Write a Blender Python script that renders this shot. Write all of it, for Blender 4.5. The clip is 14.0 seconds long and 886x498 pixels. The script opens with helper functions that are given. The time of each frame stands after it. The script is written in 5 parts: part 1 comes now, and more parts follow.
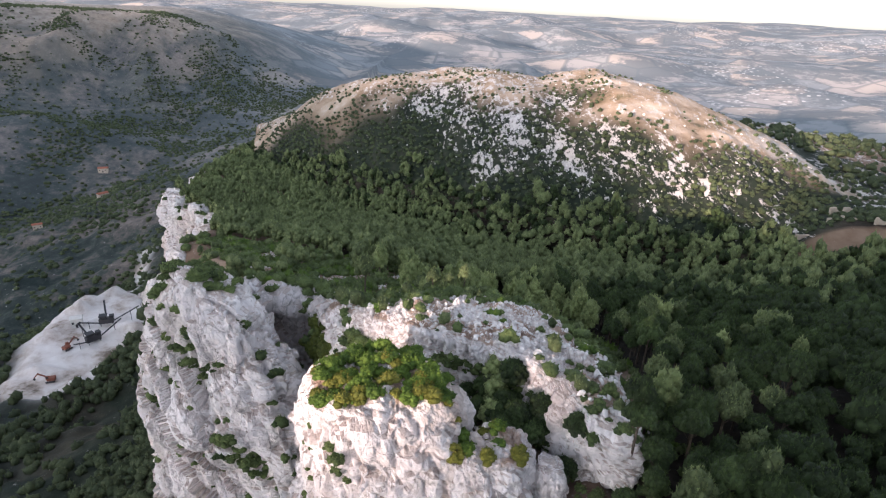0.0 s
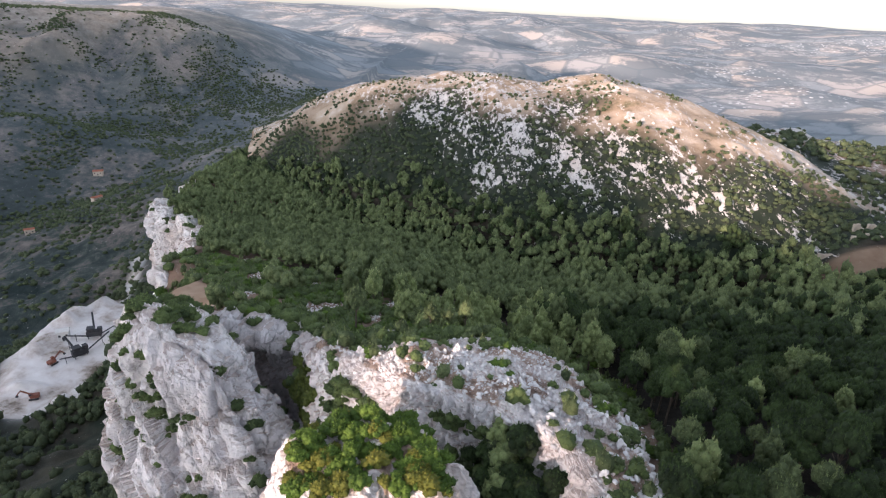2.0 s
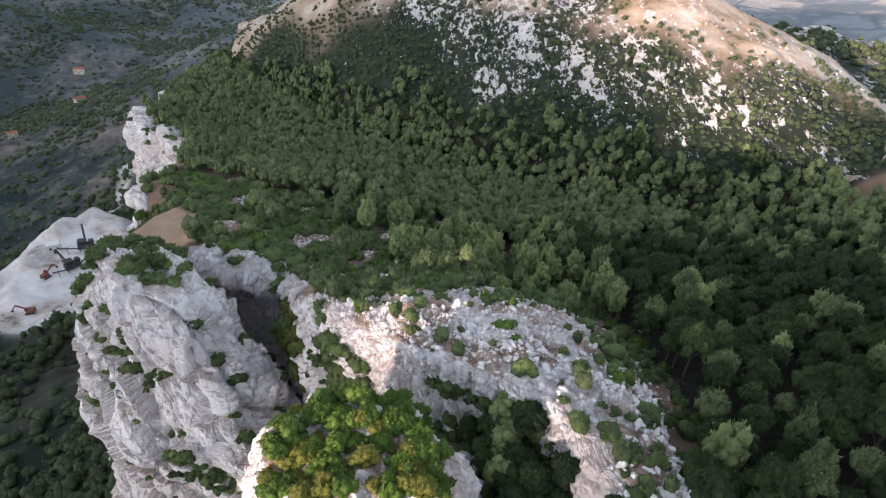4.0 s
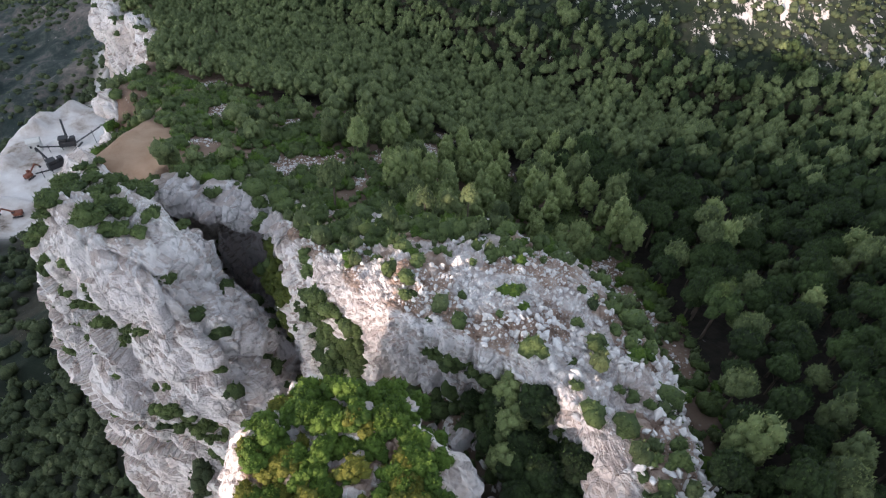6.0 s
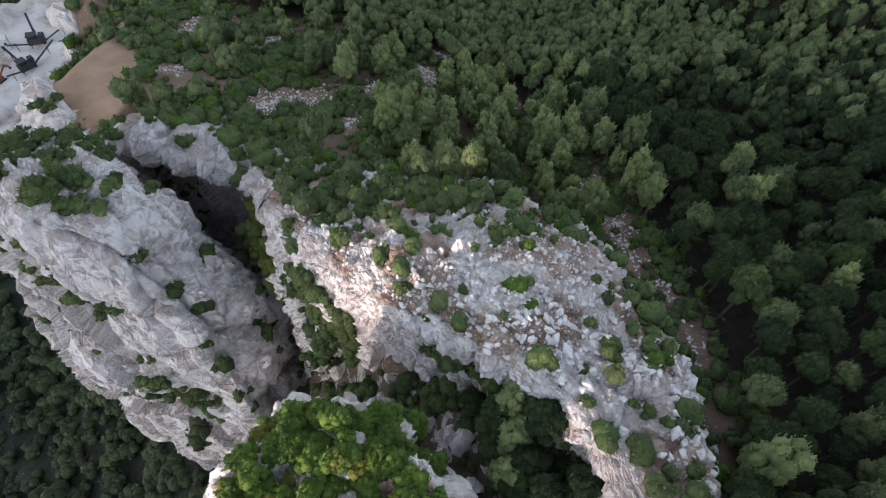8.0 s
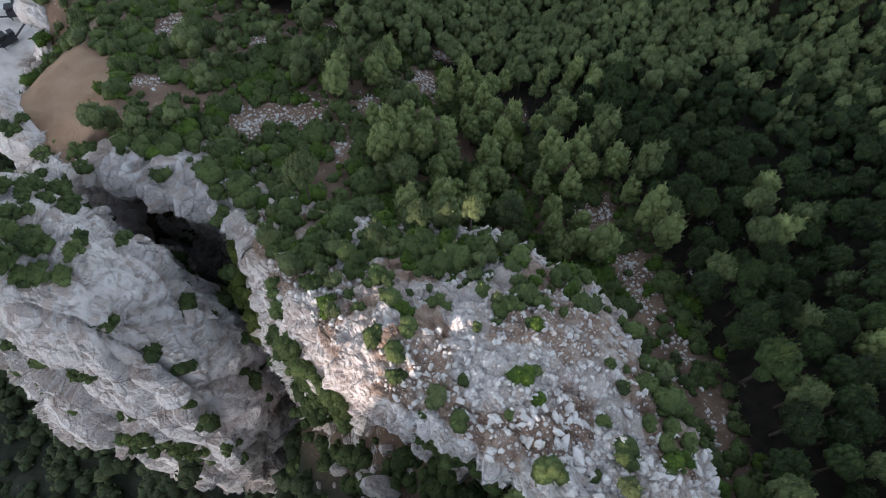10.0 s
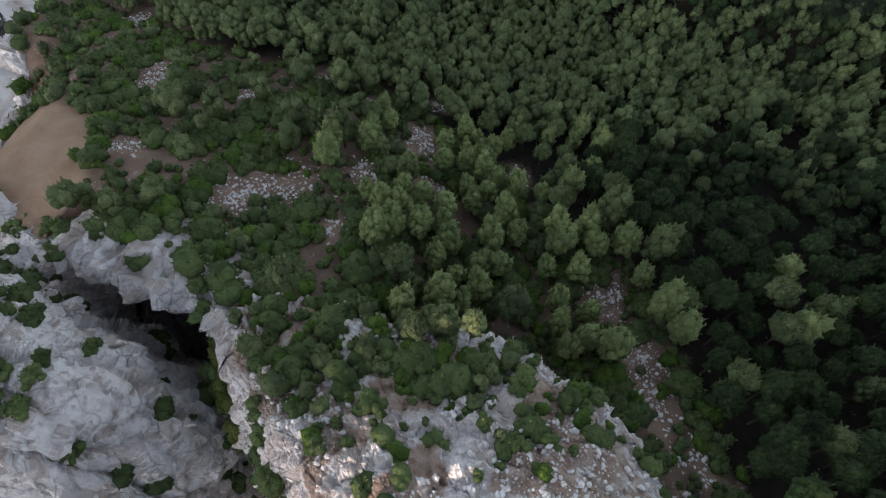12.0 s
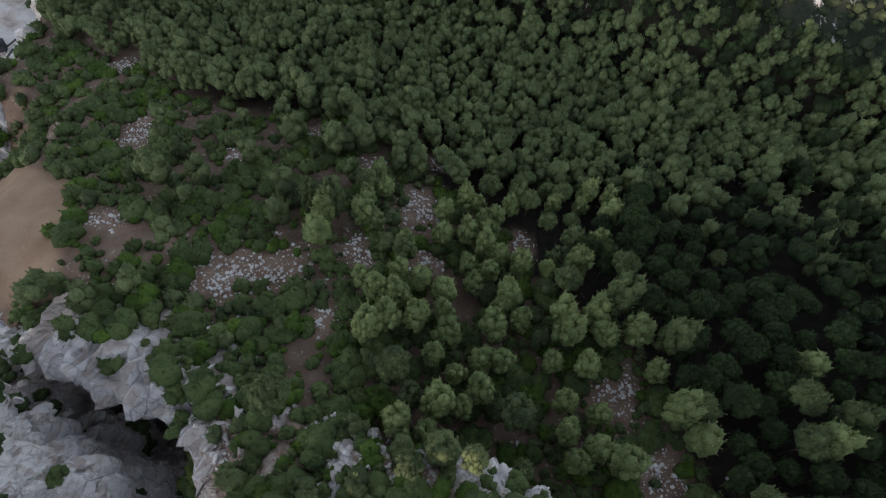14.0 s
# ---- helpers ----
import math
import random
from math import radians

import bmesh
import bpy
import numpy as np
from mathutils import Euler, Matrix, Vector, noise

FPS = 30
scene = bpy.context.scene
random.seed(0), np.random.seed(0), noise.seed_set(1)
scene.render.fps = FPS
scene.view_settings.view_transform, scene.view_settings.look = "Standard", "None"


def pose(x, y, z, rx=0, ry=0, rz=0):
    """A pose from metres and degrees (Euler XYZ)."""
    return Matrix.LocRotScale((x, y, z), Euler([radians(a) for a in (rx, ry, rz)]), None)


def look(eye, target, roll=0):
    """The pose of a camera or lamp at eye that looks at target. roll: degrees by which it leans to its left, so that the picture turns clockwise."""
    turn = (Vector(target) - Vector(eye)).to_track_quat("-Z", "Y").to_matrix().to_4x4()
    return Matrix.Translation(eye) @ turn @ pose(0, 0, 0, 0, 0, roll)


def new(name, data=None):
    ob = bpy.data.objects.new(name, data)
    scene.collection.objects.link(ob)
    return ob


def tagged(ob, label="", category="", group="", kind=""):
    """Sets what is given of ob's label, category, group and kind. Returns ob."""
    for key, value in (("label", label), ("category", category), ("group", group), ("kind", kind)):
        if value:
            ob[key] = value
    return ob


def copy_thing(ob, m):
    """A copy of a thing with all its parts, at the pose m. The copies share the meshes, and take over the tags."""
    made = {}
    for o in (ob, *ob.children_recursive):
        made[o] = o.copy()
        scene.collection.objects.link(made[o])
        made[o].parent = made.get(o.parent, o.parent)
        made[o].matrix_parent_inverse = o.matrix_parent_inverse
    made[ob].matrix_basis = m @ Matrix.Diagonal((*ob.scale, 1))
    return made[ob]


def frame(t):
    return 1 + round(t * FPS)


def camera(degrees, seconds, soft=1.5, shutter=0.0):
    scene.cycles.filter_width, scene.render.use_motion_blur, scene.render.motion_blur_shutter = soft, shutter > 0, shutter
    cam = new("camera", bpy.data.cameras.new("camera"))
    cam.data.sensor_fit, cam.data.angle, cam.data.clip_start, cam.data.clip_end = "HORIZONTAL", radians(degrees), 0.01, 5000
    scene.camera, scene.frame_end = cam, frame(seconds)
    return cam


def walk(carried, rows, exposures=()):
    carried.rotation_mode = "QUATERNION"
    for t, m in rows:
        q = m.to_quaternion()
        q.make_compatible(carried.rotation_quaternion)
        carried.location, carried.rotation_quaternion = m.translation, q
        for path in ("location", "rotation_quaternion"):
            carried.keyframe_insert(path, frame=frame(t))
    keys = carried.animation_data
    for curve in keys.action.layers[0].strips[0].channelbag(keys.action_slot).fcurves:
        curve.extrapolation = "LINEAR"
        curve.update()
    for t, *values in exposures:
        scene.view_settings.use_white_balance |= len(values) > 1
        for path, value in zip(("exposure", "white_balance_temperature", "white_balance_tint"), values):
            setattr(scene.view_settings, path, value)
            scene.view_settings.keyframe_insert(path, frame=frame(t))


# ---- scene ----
cam = camera(75.8, 14.0, 1.2)
METRES, EYE, TILT, LEAN, TURN = 80.0, 100.0, -22.8, -2.4, 0.0
ROWS = [
    (0.0, 0.0, 0.0, 0.0, -0.0, -0.0, 0.0),
    (0.5, 0.0005, 0.0291, 0.0152, -0.0, 0.01, -0.01),
    (1.0, 0.0011, 0.0603, 0.0319, -0.01, 0.01, -0.02),
    (1.5, 0.0015, 0.0894, 0.0475, -0.0, 0.01, -0.03),
    (2.0, 0.0018, 0.1209, 0.064, -0.02, 0.02, -0.05),
    (2.5, 0.0022, 0.1499, 0.0783, -0.03, -1.24, -0.09),
    (3.0, 0.0027, 0.1819, 0.0948, -0.05, -4.14, -0.12),
    (5.5, 0.0043, 0.3362, 0.1742, -0.05, -18.61, -0.14),
    (6.0, 0.0048, 0.3688, 0.1913, -0.05, -21.64, -0.13),
    (6.5, 0.0052, 0.3965, 0.2062, -0.06, -24.22, -0.1),
    (7.0, 0.0056, 0.4294, 0.2238, -0.07, -27.25, -0.1),
    (9.5, 0.0093, 0.5901, 0.3099, -0.02, -37.12, 0.09),
    (10.0, 0.0102, 0.6234, 0.328, 0.01, -37.19, 0.1),
    (10.5, 0.0105, 0.6545, 0.3447, 0.02, -37.27, 0.07),
    (11.0, 0.0116, 0.6882, 0.3628, 0.05, -37.34, 0.06),
    (11.5, 0.0122, 0.7221, 0.381, 0.08, -37.41, 0.04),
    (12.0, 0.0126, 0.7536, 0.3972, 0.1, -37.46, 0.01),
    (12.5, 0.0133, 0.7874, 0.4165, 0.14, -37.61, 0.01),
    (13.0, 0.0137, 0.8186, 0.4334, 0.15, -37.7, -0.01),
    (13.5, 0.0144, 0.8524, 0.4514, 0.19, -37.77, -0.03),
    (14.0, 0.0148, 0.8837, 0.4677, 0.2, -37.83, -0.04),
]
walk(cam, [(t, pose(0, 0, EYE, TILT, LEAN, TURN) @ pose(METRES * x, METRES * y, METRES * z, 90 + pitch, roll, yaw)) for t, x, y, z, yaw, pitch, roll in ROWS],
     [(0.0, 1.87, 6050, 15), (5.0, 1.95, 5980, 12), (9.5, 1.71, 5910, 9), (14.0, 1.46, 6040, 10)])

# ---- sky and sun: a low evening sun behind the camera, mostly hidden by an added massif ----
SUN_EL, SUN_AZ = 7.0, 40.0            # degrees; azimuth: how far the sun stands to the west of straight behind
world = bpy.data.worlds.new("evening_sky")
scene.world = world
world.use_nodes = True
wn = world.node_tree
wn.nodes.clear()
sky = wn.nodes.new("ShaderNodeTexSky")
sky.sky_type = "NISHITA"
sky.sun_disc = False
sky.sun_elevation = radians(SUN_EL)
sky.sun_rotation = radians(180 + SUN_AZ)
sky.air_density, sky.dust_density, sky.ozone_density = 1.0, 1.0, 1.6
back = wn.nodes.new("ShaderNodeBackground")
back.inputs["Strength"].default_value = 0.15
wout = wn.nodes.new("ShaderNodeOutputWorld")
veil = wn.nodes.new("ShaderNodeHueSaturation")      # thin evening haze takes the colour out of the sky
veil.inputs["Saturation"].default_value = 0.36
wn.links.new(sky.outputs[0], veil.inputs["Color"])
wn.links.new(veil.outputs[0], back.inputs[0])
wn.links.new(back.outputs[0], wout.inputs[0])
lamp = bpy.data.lights.new("sun", "SUN")
lamp.energy, lamp.angle, lamp.color = 3.8, radians(1.2), (1.0, 0.74, 0.58)
sun_dir = Vector((-math.sin(radians(SUN_AZ)) * math.cos(radians(SUN_EL)), -math.cos(radians(SUN_AZ)) * math.cos(radians(SUN_EL)), math.sin(radians(SUN_EL))))
new("sun", lamp).matrix_world = look(sun_dir * 300, (0, 0, 0))

# ---- noise on arrays ----


def hash3(i, seed):
    i = i.astype(np.int64)
    h = (i[..., 0] * 374761393 + i[..., 1] * 668265263 + i[..., 2] * 2147483647 + seed * 1274126177) & 0xFFFFFFFF
    h = ((h ^ (h >> 13)) * 1274126177) & 0xFFFFFFFF
    h = ((h ^ (h >> 16)) * 2246822519) & 0xFFFFFFFF
    return ((h ^ (h >> 15)) & 0xFFFFFF) / float(0xFFFFFF)


def vnoise(p, seed=0):
    """Smooth value noise in -1..1 at points p (n, 3)."""
    i = np.floor(p)
    f = p - i
    u = f * f * f * (f * (f * 6 - 15) + 10)
    out = 0.0
    for dx in (0, 1):
        for dy in (0, 1):
            for dz in (0, 1):
                w = (u[:, 0] if dx else 1 - u[:, 0]) * (u[:, 1] if dy else 1 - u[:, 1]) * (u[:, 2] if dz else 1 - u[:, 2])
                out = out + w * hash3(i + np.array([dx, dy, dz]), seed)
    return out * 2 - 1


def fbm(p, octaves=4, seed=0, gain=0.5):
    out, a = np.zeros(len(p)), 1.0
    for k in range(octaves):
        out += a * vnoise(p * 2.0 ** k + 17.3 * k, seed + k)
        a *= gain
    return out


def cells(p, seed=0):
    """Cellular pattern: the gap between the two nearest seeds, the nearest cell's own number and a tilted facet in it."""
    i = np.floor(p)
    d1, d2, own, facet = np.full(len(p), 9.0), np.full(len(p), 9.0), np.zeros(len(p)), np.zeros(len(p))
    for dx in (-1, 0, 1):
        for dy in (-1, 0, 1):
            for dz in (-1, 0, 1):
                c = i + np.array([dx, dy, dz])
                h = np.stack([hash3(c, seed), hash3(c, seed + 1), hash3(c, seed + 2)], 1)
                v = p - c - h
                d = np.einsum("ij,ij->i", v, v)
                near = d < d1
                d2 = np.where(near, d1, np.minimum(d2, d))
                own = np.where(near, h[:, 0] * 7.13 % 1.0, own)
                facet = np.where(near, np.einsum("ij,ij->i", v, (np.stack([h[:, 1], h[:, 2], h[:, 0]], 1) * 2 - 1) * np.array([1, 1, 0.55])), facet)
                d1 = np.where(near, d, d1)
    return np.sqrt(d2) - np.sqrt(d1), own, facet


def smooth(a, b, x):
    s = np.clip((x - a) / (b - a), 0, 1)
    return s * s * (3 - 2 * s)


def xyz(x, y, z=0.0):
    return np.stack([x, y, np.zeros_like(x) + z], 1)


# ---- the shape of the land ----
EDGE = [(15, -900), (15, 20), (15, 42), (16, 50), (15, 55.5), (8, 61), (0, 67), (-6, 71), (-12, 79), (-17.5, 87), (-21.8, 92), (-28, 95.2),
        (-34.5, 98), (-41.5, 100.8), (-48, 103.5), (-54.5, 109), (-62.5, 118.5), (-68.5, 127.5), (-70.5, 145), (-73, 165), (-79, 186), (-86, 203), (-96, 214),
        (-106, 219.5), (-111.5, 230), (-113, 290), (-113, 330), (-125, 400), (-160, 500), (-170, 560), (-170, 9000), (9000, 9000), (9000, -900)]


def edge_distance(x, y):
    """Metres from the rim of the plateau, positive on it."""
    best, inside = np.full(x.shape, 1e9), np.zeros(x.shape, bool)
    for (x0, y0), (x1, y1) in zip(EDGE, EDGE[1:] + EDGE[:1]):
        dx, dy = x1 - x0, y1 - y0
        s = np.clip(((x - x0) * dx + (y - y0) * dy) / (dx * dx + dy * dy), 0, 1)
        best = np.minimum(best, np.hypot(x - x0 - s * dx, y - y0 - s * dy))
        if y0 != y1:
            cross = ((y0 > y) != (y1 > y)) & (x < x0 + (y - y0) / (y1 - y0) * dx)
            inside ^= cross
    return np.where(inside, best, -best)


MX = [-170, -120, -95, -73, -43, -24, 3, 23, 45, 67, 85, 100, 128, 150, 200]       # the mountain's crest and foot, from west to east
CREST_Y = [500, 410, 365, 348, 318, 300, 300, 284, 268, 258, 242, 228, 212, 205, 200]
CREST_Z = [-6, 22, 35, 51, 64, 68, 73.5, 76, 74.5, 79.5, 76, 71.5, 59, 44, 36]
FOOT_Y = [470, 340, 290, 270, 240, 222, 200, 178, 160, 148, 140, 138, 150, 160, 170]
FOOT_Z = [-12, 4, 11, 17, 23, 27, 29, 31, 33, 34, 36, 40, 49, 44, 36]


def mountain(x, y):
    yc, zc, yf, zf = (np.interp(x, MX, v) for v in (CREST_Y, CREST_Z, FOOT_Y, FOOT_Z))
    s = (y - yf) / np.maximum(yc - yf, 5)
    z = zf + (zc - zf) * (1 - np.abs(1 - np.clip(s, 0, 1)) ** np.interp(x, [70, 115], [2.1, 1.35]))
    z = np.where(s < 0, zf - 0.35 * (yf - y), z)
    over = np.maximum(y - yc, 0)
    z = z - 0.10 * over - 0.0016 * np.minimum(over, 160) ** 2 - 0.3 * np.maximum(over - 160, 0)
    bump = fbm(xyz(x / 40, y / 40), 4, 5) * 1.8 * smooth(0, 0.3, s)
    return z + bump


def plateau(x, y):
    z = 54.0 - 0.275 * (y - 60) + 0.0011 * np.maximum(y - 110, 0) ** 2
    z = np.where(y > 200, 54 - 38.5 + 8.9 - 0.06 * (y - 200), z)
    west = 50.5 - 0.26 * (np.minimum(y, 216) - 92) + 0.0013 * np.clip(y - 165, 0, 51) ** 2
    west = west - 6.0 * np.exp(-((x + 50) / 8) ** 2 - ((y - 102) / 9) ** 2) - 0.72 * np.maximum(-x - 54.5, 0) * smooth(150, 138, y)
    w = smooth(14, -14, x) * smooth(68, 94, y)
    z = z * (1 - w) + np.maximum(west, 14) * w
    east = smooth(70, 115, x) * smooth(100, 150, y)
    z = z * (1 - east) + 50 * east
    z = np.where(y < 60, 54 + 0.08 * (60 - y) - 0.32 * np.maximum(26 - x, 0) * smooth(62, 52, y), z)
    return z + fbm(xyz(x / 22, y / 22), 3, 11) * 0.7


def distance_land(x, y):
    """Valley to the west, plain and hills to the horizon."""
    r = np.hypot(x, y)
    z = -70 + 168 * smooth(1500, 4700, r) + fbm(xyz(x / 520, y / 520), 5, 21) * (14 + 10 * smooth(400, 1500, r) + 22 * smooth(2000, 3200, r)) * (1 - 0.75 * smooth(3200, 4600, r))
    for hx, hy, high, wide in ((185, 1500, 62, 85), (-900, 2200, 95, 170), (520, 1900, 50, 200), (60, 2300, 55, 240), (900, 1500, 40, 160), (-250, 2700, 60, 260)):
        z = z + high * np.exp(-((x - hx) / wide) ** 2 - ((y - hy) / wide) ** 2)
    climb = (-x - 400) * 0.50 + (y - 640) * 0.62
    side = -132 + 0.42 * np.maximum(climb, 0) + fbm(xyz(x / 230, y / 230), 5, 31) * np.clip(climb * 0.12, 4, 34) + (0.35 - np.abs(vnoise(xyz(x / 130 + 0.3 * y / 130, y / 170), 33))) * np.clip(climb * 0.17, 4, 56)
    side = np.minimum(side, 70 + 0.12 * (side - 70))
    w = smooth(-20, -470, x + 0.16 * (y - 500)) * smooth(3000, 1500, r)
    return z * (1 - w) + side * w


def outside(x, y, d):
    """Below the rim: gully, chasm, talus."""
    near = np.interp(x, [-60, -45, -33, -25, -20, -14, -3, 5, 12, 25], [-14, -6, -4, -2, 8, 30, 46.0, 51.5, 54.5, 55])
    near = near - 1.3 * np.maximum(47 - y, 0) * smooth(16, 8, x)
    foot = np.interp(y, [0, 60, 100, 200, 300], [-10, -2, -14, -38, -45])
    talus = foot + 0.30 * d + fbm(xyz(x / 30, y / 30), 4, 41) * np.clip(-d * 0.12, 0, 6)
    w = smooth(-38, -62, x)
    w = np.maximum(w, smooth(108, 120, y))
    z = near * (1 - w) + talus * w
    q = quarry(x, y)
    heaps = np.maximum(fbm(xyz(x / 9, y / 9), 3, 45), 0) * 5.0 * smooth(0.6, 1.0, q)
    z = z * (1 - q) + (-57.8 + 0.03 * (y - 240) + heaps) * q
    return np.maximum(z, -134 + fbm(xyz(x / 120, y / 120), 3, 43) * 5)


GLADES = [(-57, 119.5, 8, 10), (-40, 118.5, 3.6, 1.6), (-42.5, 136, 2.6, 6), (-52, 156, 4, 2), (-27, 133, 3, 1.6), (-15, 139, 2.2, 1.8), (-20.5, 110.5, 7.5, 4.2), (-10, 104.5, 1.8, 2.5),
          (-7, 114.5, 2.2, 3), (0, 124.5, 2.6, 4), (14.5, 119, 1.6, 3), (23, 97, 3, 3.2), (25.5, 86, 2.6, 6), (28, 77, 0.9, 3), (28.2, 68, 0.7, 3), (-7, 132, 2.5, 2), (1.3, 114.4, 2.0, 2.0), (3, 135.5, 3.0, 1.4)]


WOOD = [(-70, 168), (-39, 148), (-27, 145), (-9, 143.5), (0, 141), (2, 132), (12.5, 121.6), (16, 113), (24.5, 106), (28.5, 100), (30, 89), (31, 75), (30.5, 64), (27, 56), (20.5, 49), (18, 42), (17, 24)]


def in_wood(x, y):
    """North and east of the forest's edge."""
    line = np.interp(-y, [-p[1] for p in WOOD], [p[0] for p in WOOD])
    return np.where(x < -39, y > 148 - 0.65 * (x + 39), (x > line) | (y > 148))


def glade(x, y):
    """1 in the bare openings of scrub and wood."""
    best = np.full(x.shape, 9.0)
    for a, b, c, d in GLADES:
        best = np.minimum(best, np.hypot((x - a) / c, (y - b) / d))
    return smooth(1.5, 0.9, best + 0.25 * vnoise(xyz(x / 2.2, y / 2.2), 4))


def bare_slope(x, y):
    """Below 1 on the bare orange earth above the west rim."""
    return np.hypot((0.8 * (y - 119) - 0.6 * (x + 55.5)) / 14.5, (0.8 * (x + 55.5) + 0.6 * (y - 119)) / 9.8) + 0.10 * vnoise(xyz(x / 3.5, y / 3.5), 17)


ROAD = [(-162, 285), (-186, 295), (-188, 320), (-199, 362), (-204, 385)]


def road(x, y):
    """1 on the white haul road that leaves the quarry."""
    best = np.full(x.shape, 1e9)
    for (x0, y0), (x1, y1) in zip(ROAD, ROAD[1:]):
        dx, dy = x1 - x0, y1 - y0
        k = np.clip(((x - x0) * dx + (y - y0) * dy) / (dx * dx + dy * dy), 0, 1)
        best = np.minimum(best, np.hypot(x - x0 - k * dx, y - y0 - k * dy))
    return smooth(6.0, 2.0, best)


def quarry(x, y):
    u = (x + 172) / 30 + (y - 245) / 190
    v = (y - 245) / 58
    return smooth(1.12, 0.8, np.hypot(u, v) + 0.12 * vnoise(xyz(x / 17, y / 17), 4))


def rockiness(x, y):
    """How much of the mountain's side is bare rock: little at the foot, more higher up and in the middle."""
    f = np.interp(x, MX, FOOT_Y)
    up = (y - f) / np.maximum(np.interp(x, MX, CREST_Y) - f, 5)
    low = np.interp(x, [-95, -50, -20, 0, 28, 60, 110], [0.66, 0.56, 0.42, 0.30, 0.12, 0.10, 0.12]) + 0.10 * vnoise(xyz(x / 16, y / 16), 75)
    streak = vnoise(xyz(x / 5 + y / 24, y / 13), 71) + 0.5 * vnoise(xyz(x / 15, y / 22), 77)
    d = 0.02 + (0.30 + 0.22 * np.exp(-((x - 18) / 26) ** 2)) * smooth(low - 0.06, low + 0.10, up) + 0.20 * streak * smooth(low - 0.16, low + 0.04, up)
    return np.clip(d, 0, 0.62)


def upslope(x, y):
    f = np.interp(x, MX, FOOT_Y)
    return (y - f) / np.maximum(np.interp(x, MX, CREST_Y) - f, 5)


def wobble(x, y, size, seed):
    return vnoise(xyz(x / size, y / size), seed)


def dryness(x, y):
    """1 on the dry, pale tan upper slopes of the mountain."""
    low = np.interp(x, [-110, -45, 0, 28, 60, 110], [0.20, 0.46, 0.62, 0.60, 0.58, 0.46])
    return smooth(low - 0.10, low + 0.16, upslope(x, y) + 0.20 * wobble(x, y, 26, 73)) * smooth(146, 132, x)


def land(x, y):
    d = edge_distance(x, y)
    far = distance_land(x, y)
    top = np.maximum(plateau(x, y), mountain(x, y))
    top = np.where(y > 320, np.maximum(mountain(x, y), far), top)
    k = smooth(170, 420, x)
    knoll = 40 * np.exp(-((x - 205) / 42) ** 2 - ((y - 335) / 34) ** 2) + 12 + fbm(xyz(x / 25, y / 25), 4, 9) * 4
    east_far = np.maximum(far, np.where(y < 300, 46 - 0.35 * np.maximum(x - 190, 0) - 0.2 * np.maximum(y - 190, 0) + fbm(xyz(x / 60, y / 60), 3, 8) * 5, -200))
    top = np.where((x > 120) & (y > 215), np.maximum(top, knoll - 0.3 * np.maximum(y - 340, 0)), top)
    top = top * (1 - k) + east_far * k
    out = np.maximum(outside(x, y, d), np.where((y > 260) | (x < -230), far, -500))
    ramp = np.where((y < 132) & (x > -70) & (x < 4), -2.2, -5.0)
    cave = 8.0 * smooth(84, 88, y) * smooth(125, 119, y) * smooth(-47, -41, x) * smooth(-15, -19, x)      # the wall of the chasm hangs over
    cave = np.maximum(cave, 3.6 * smooth(55, 59, y) * smooth(96, 90, y) * smooth(14, 10, x) * smooth(-30, -25, x))
    z = out + (top - out) * smooth(ramp, 0.5, d - cave)
    return z, d


# ---- materials ----


def material(name, build):
    m = bpy.data.materials.new(name)
    m.use_nodes = True
    t = m.node_tree
    t.nodes.clear()
    out = t.nodes.new("ShaderNodeOutputMaterial")
    b = t.nodes.new("ShaderNodeBsdfPrincipled")
    b.inputs["Specular IOR Level"].default_value = 0.25
    t.links.new(b.outputs[0], out.inputs[0])
    build(Nodes(t, b))
    return m


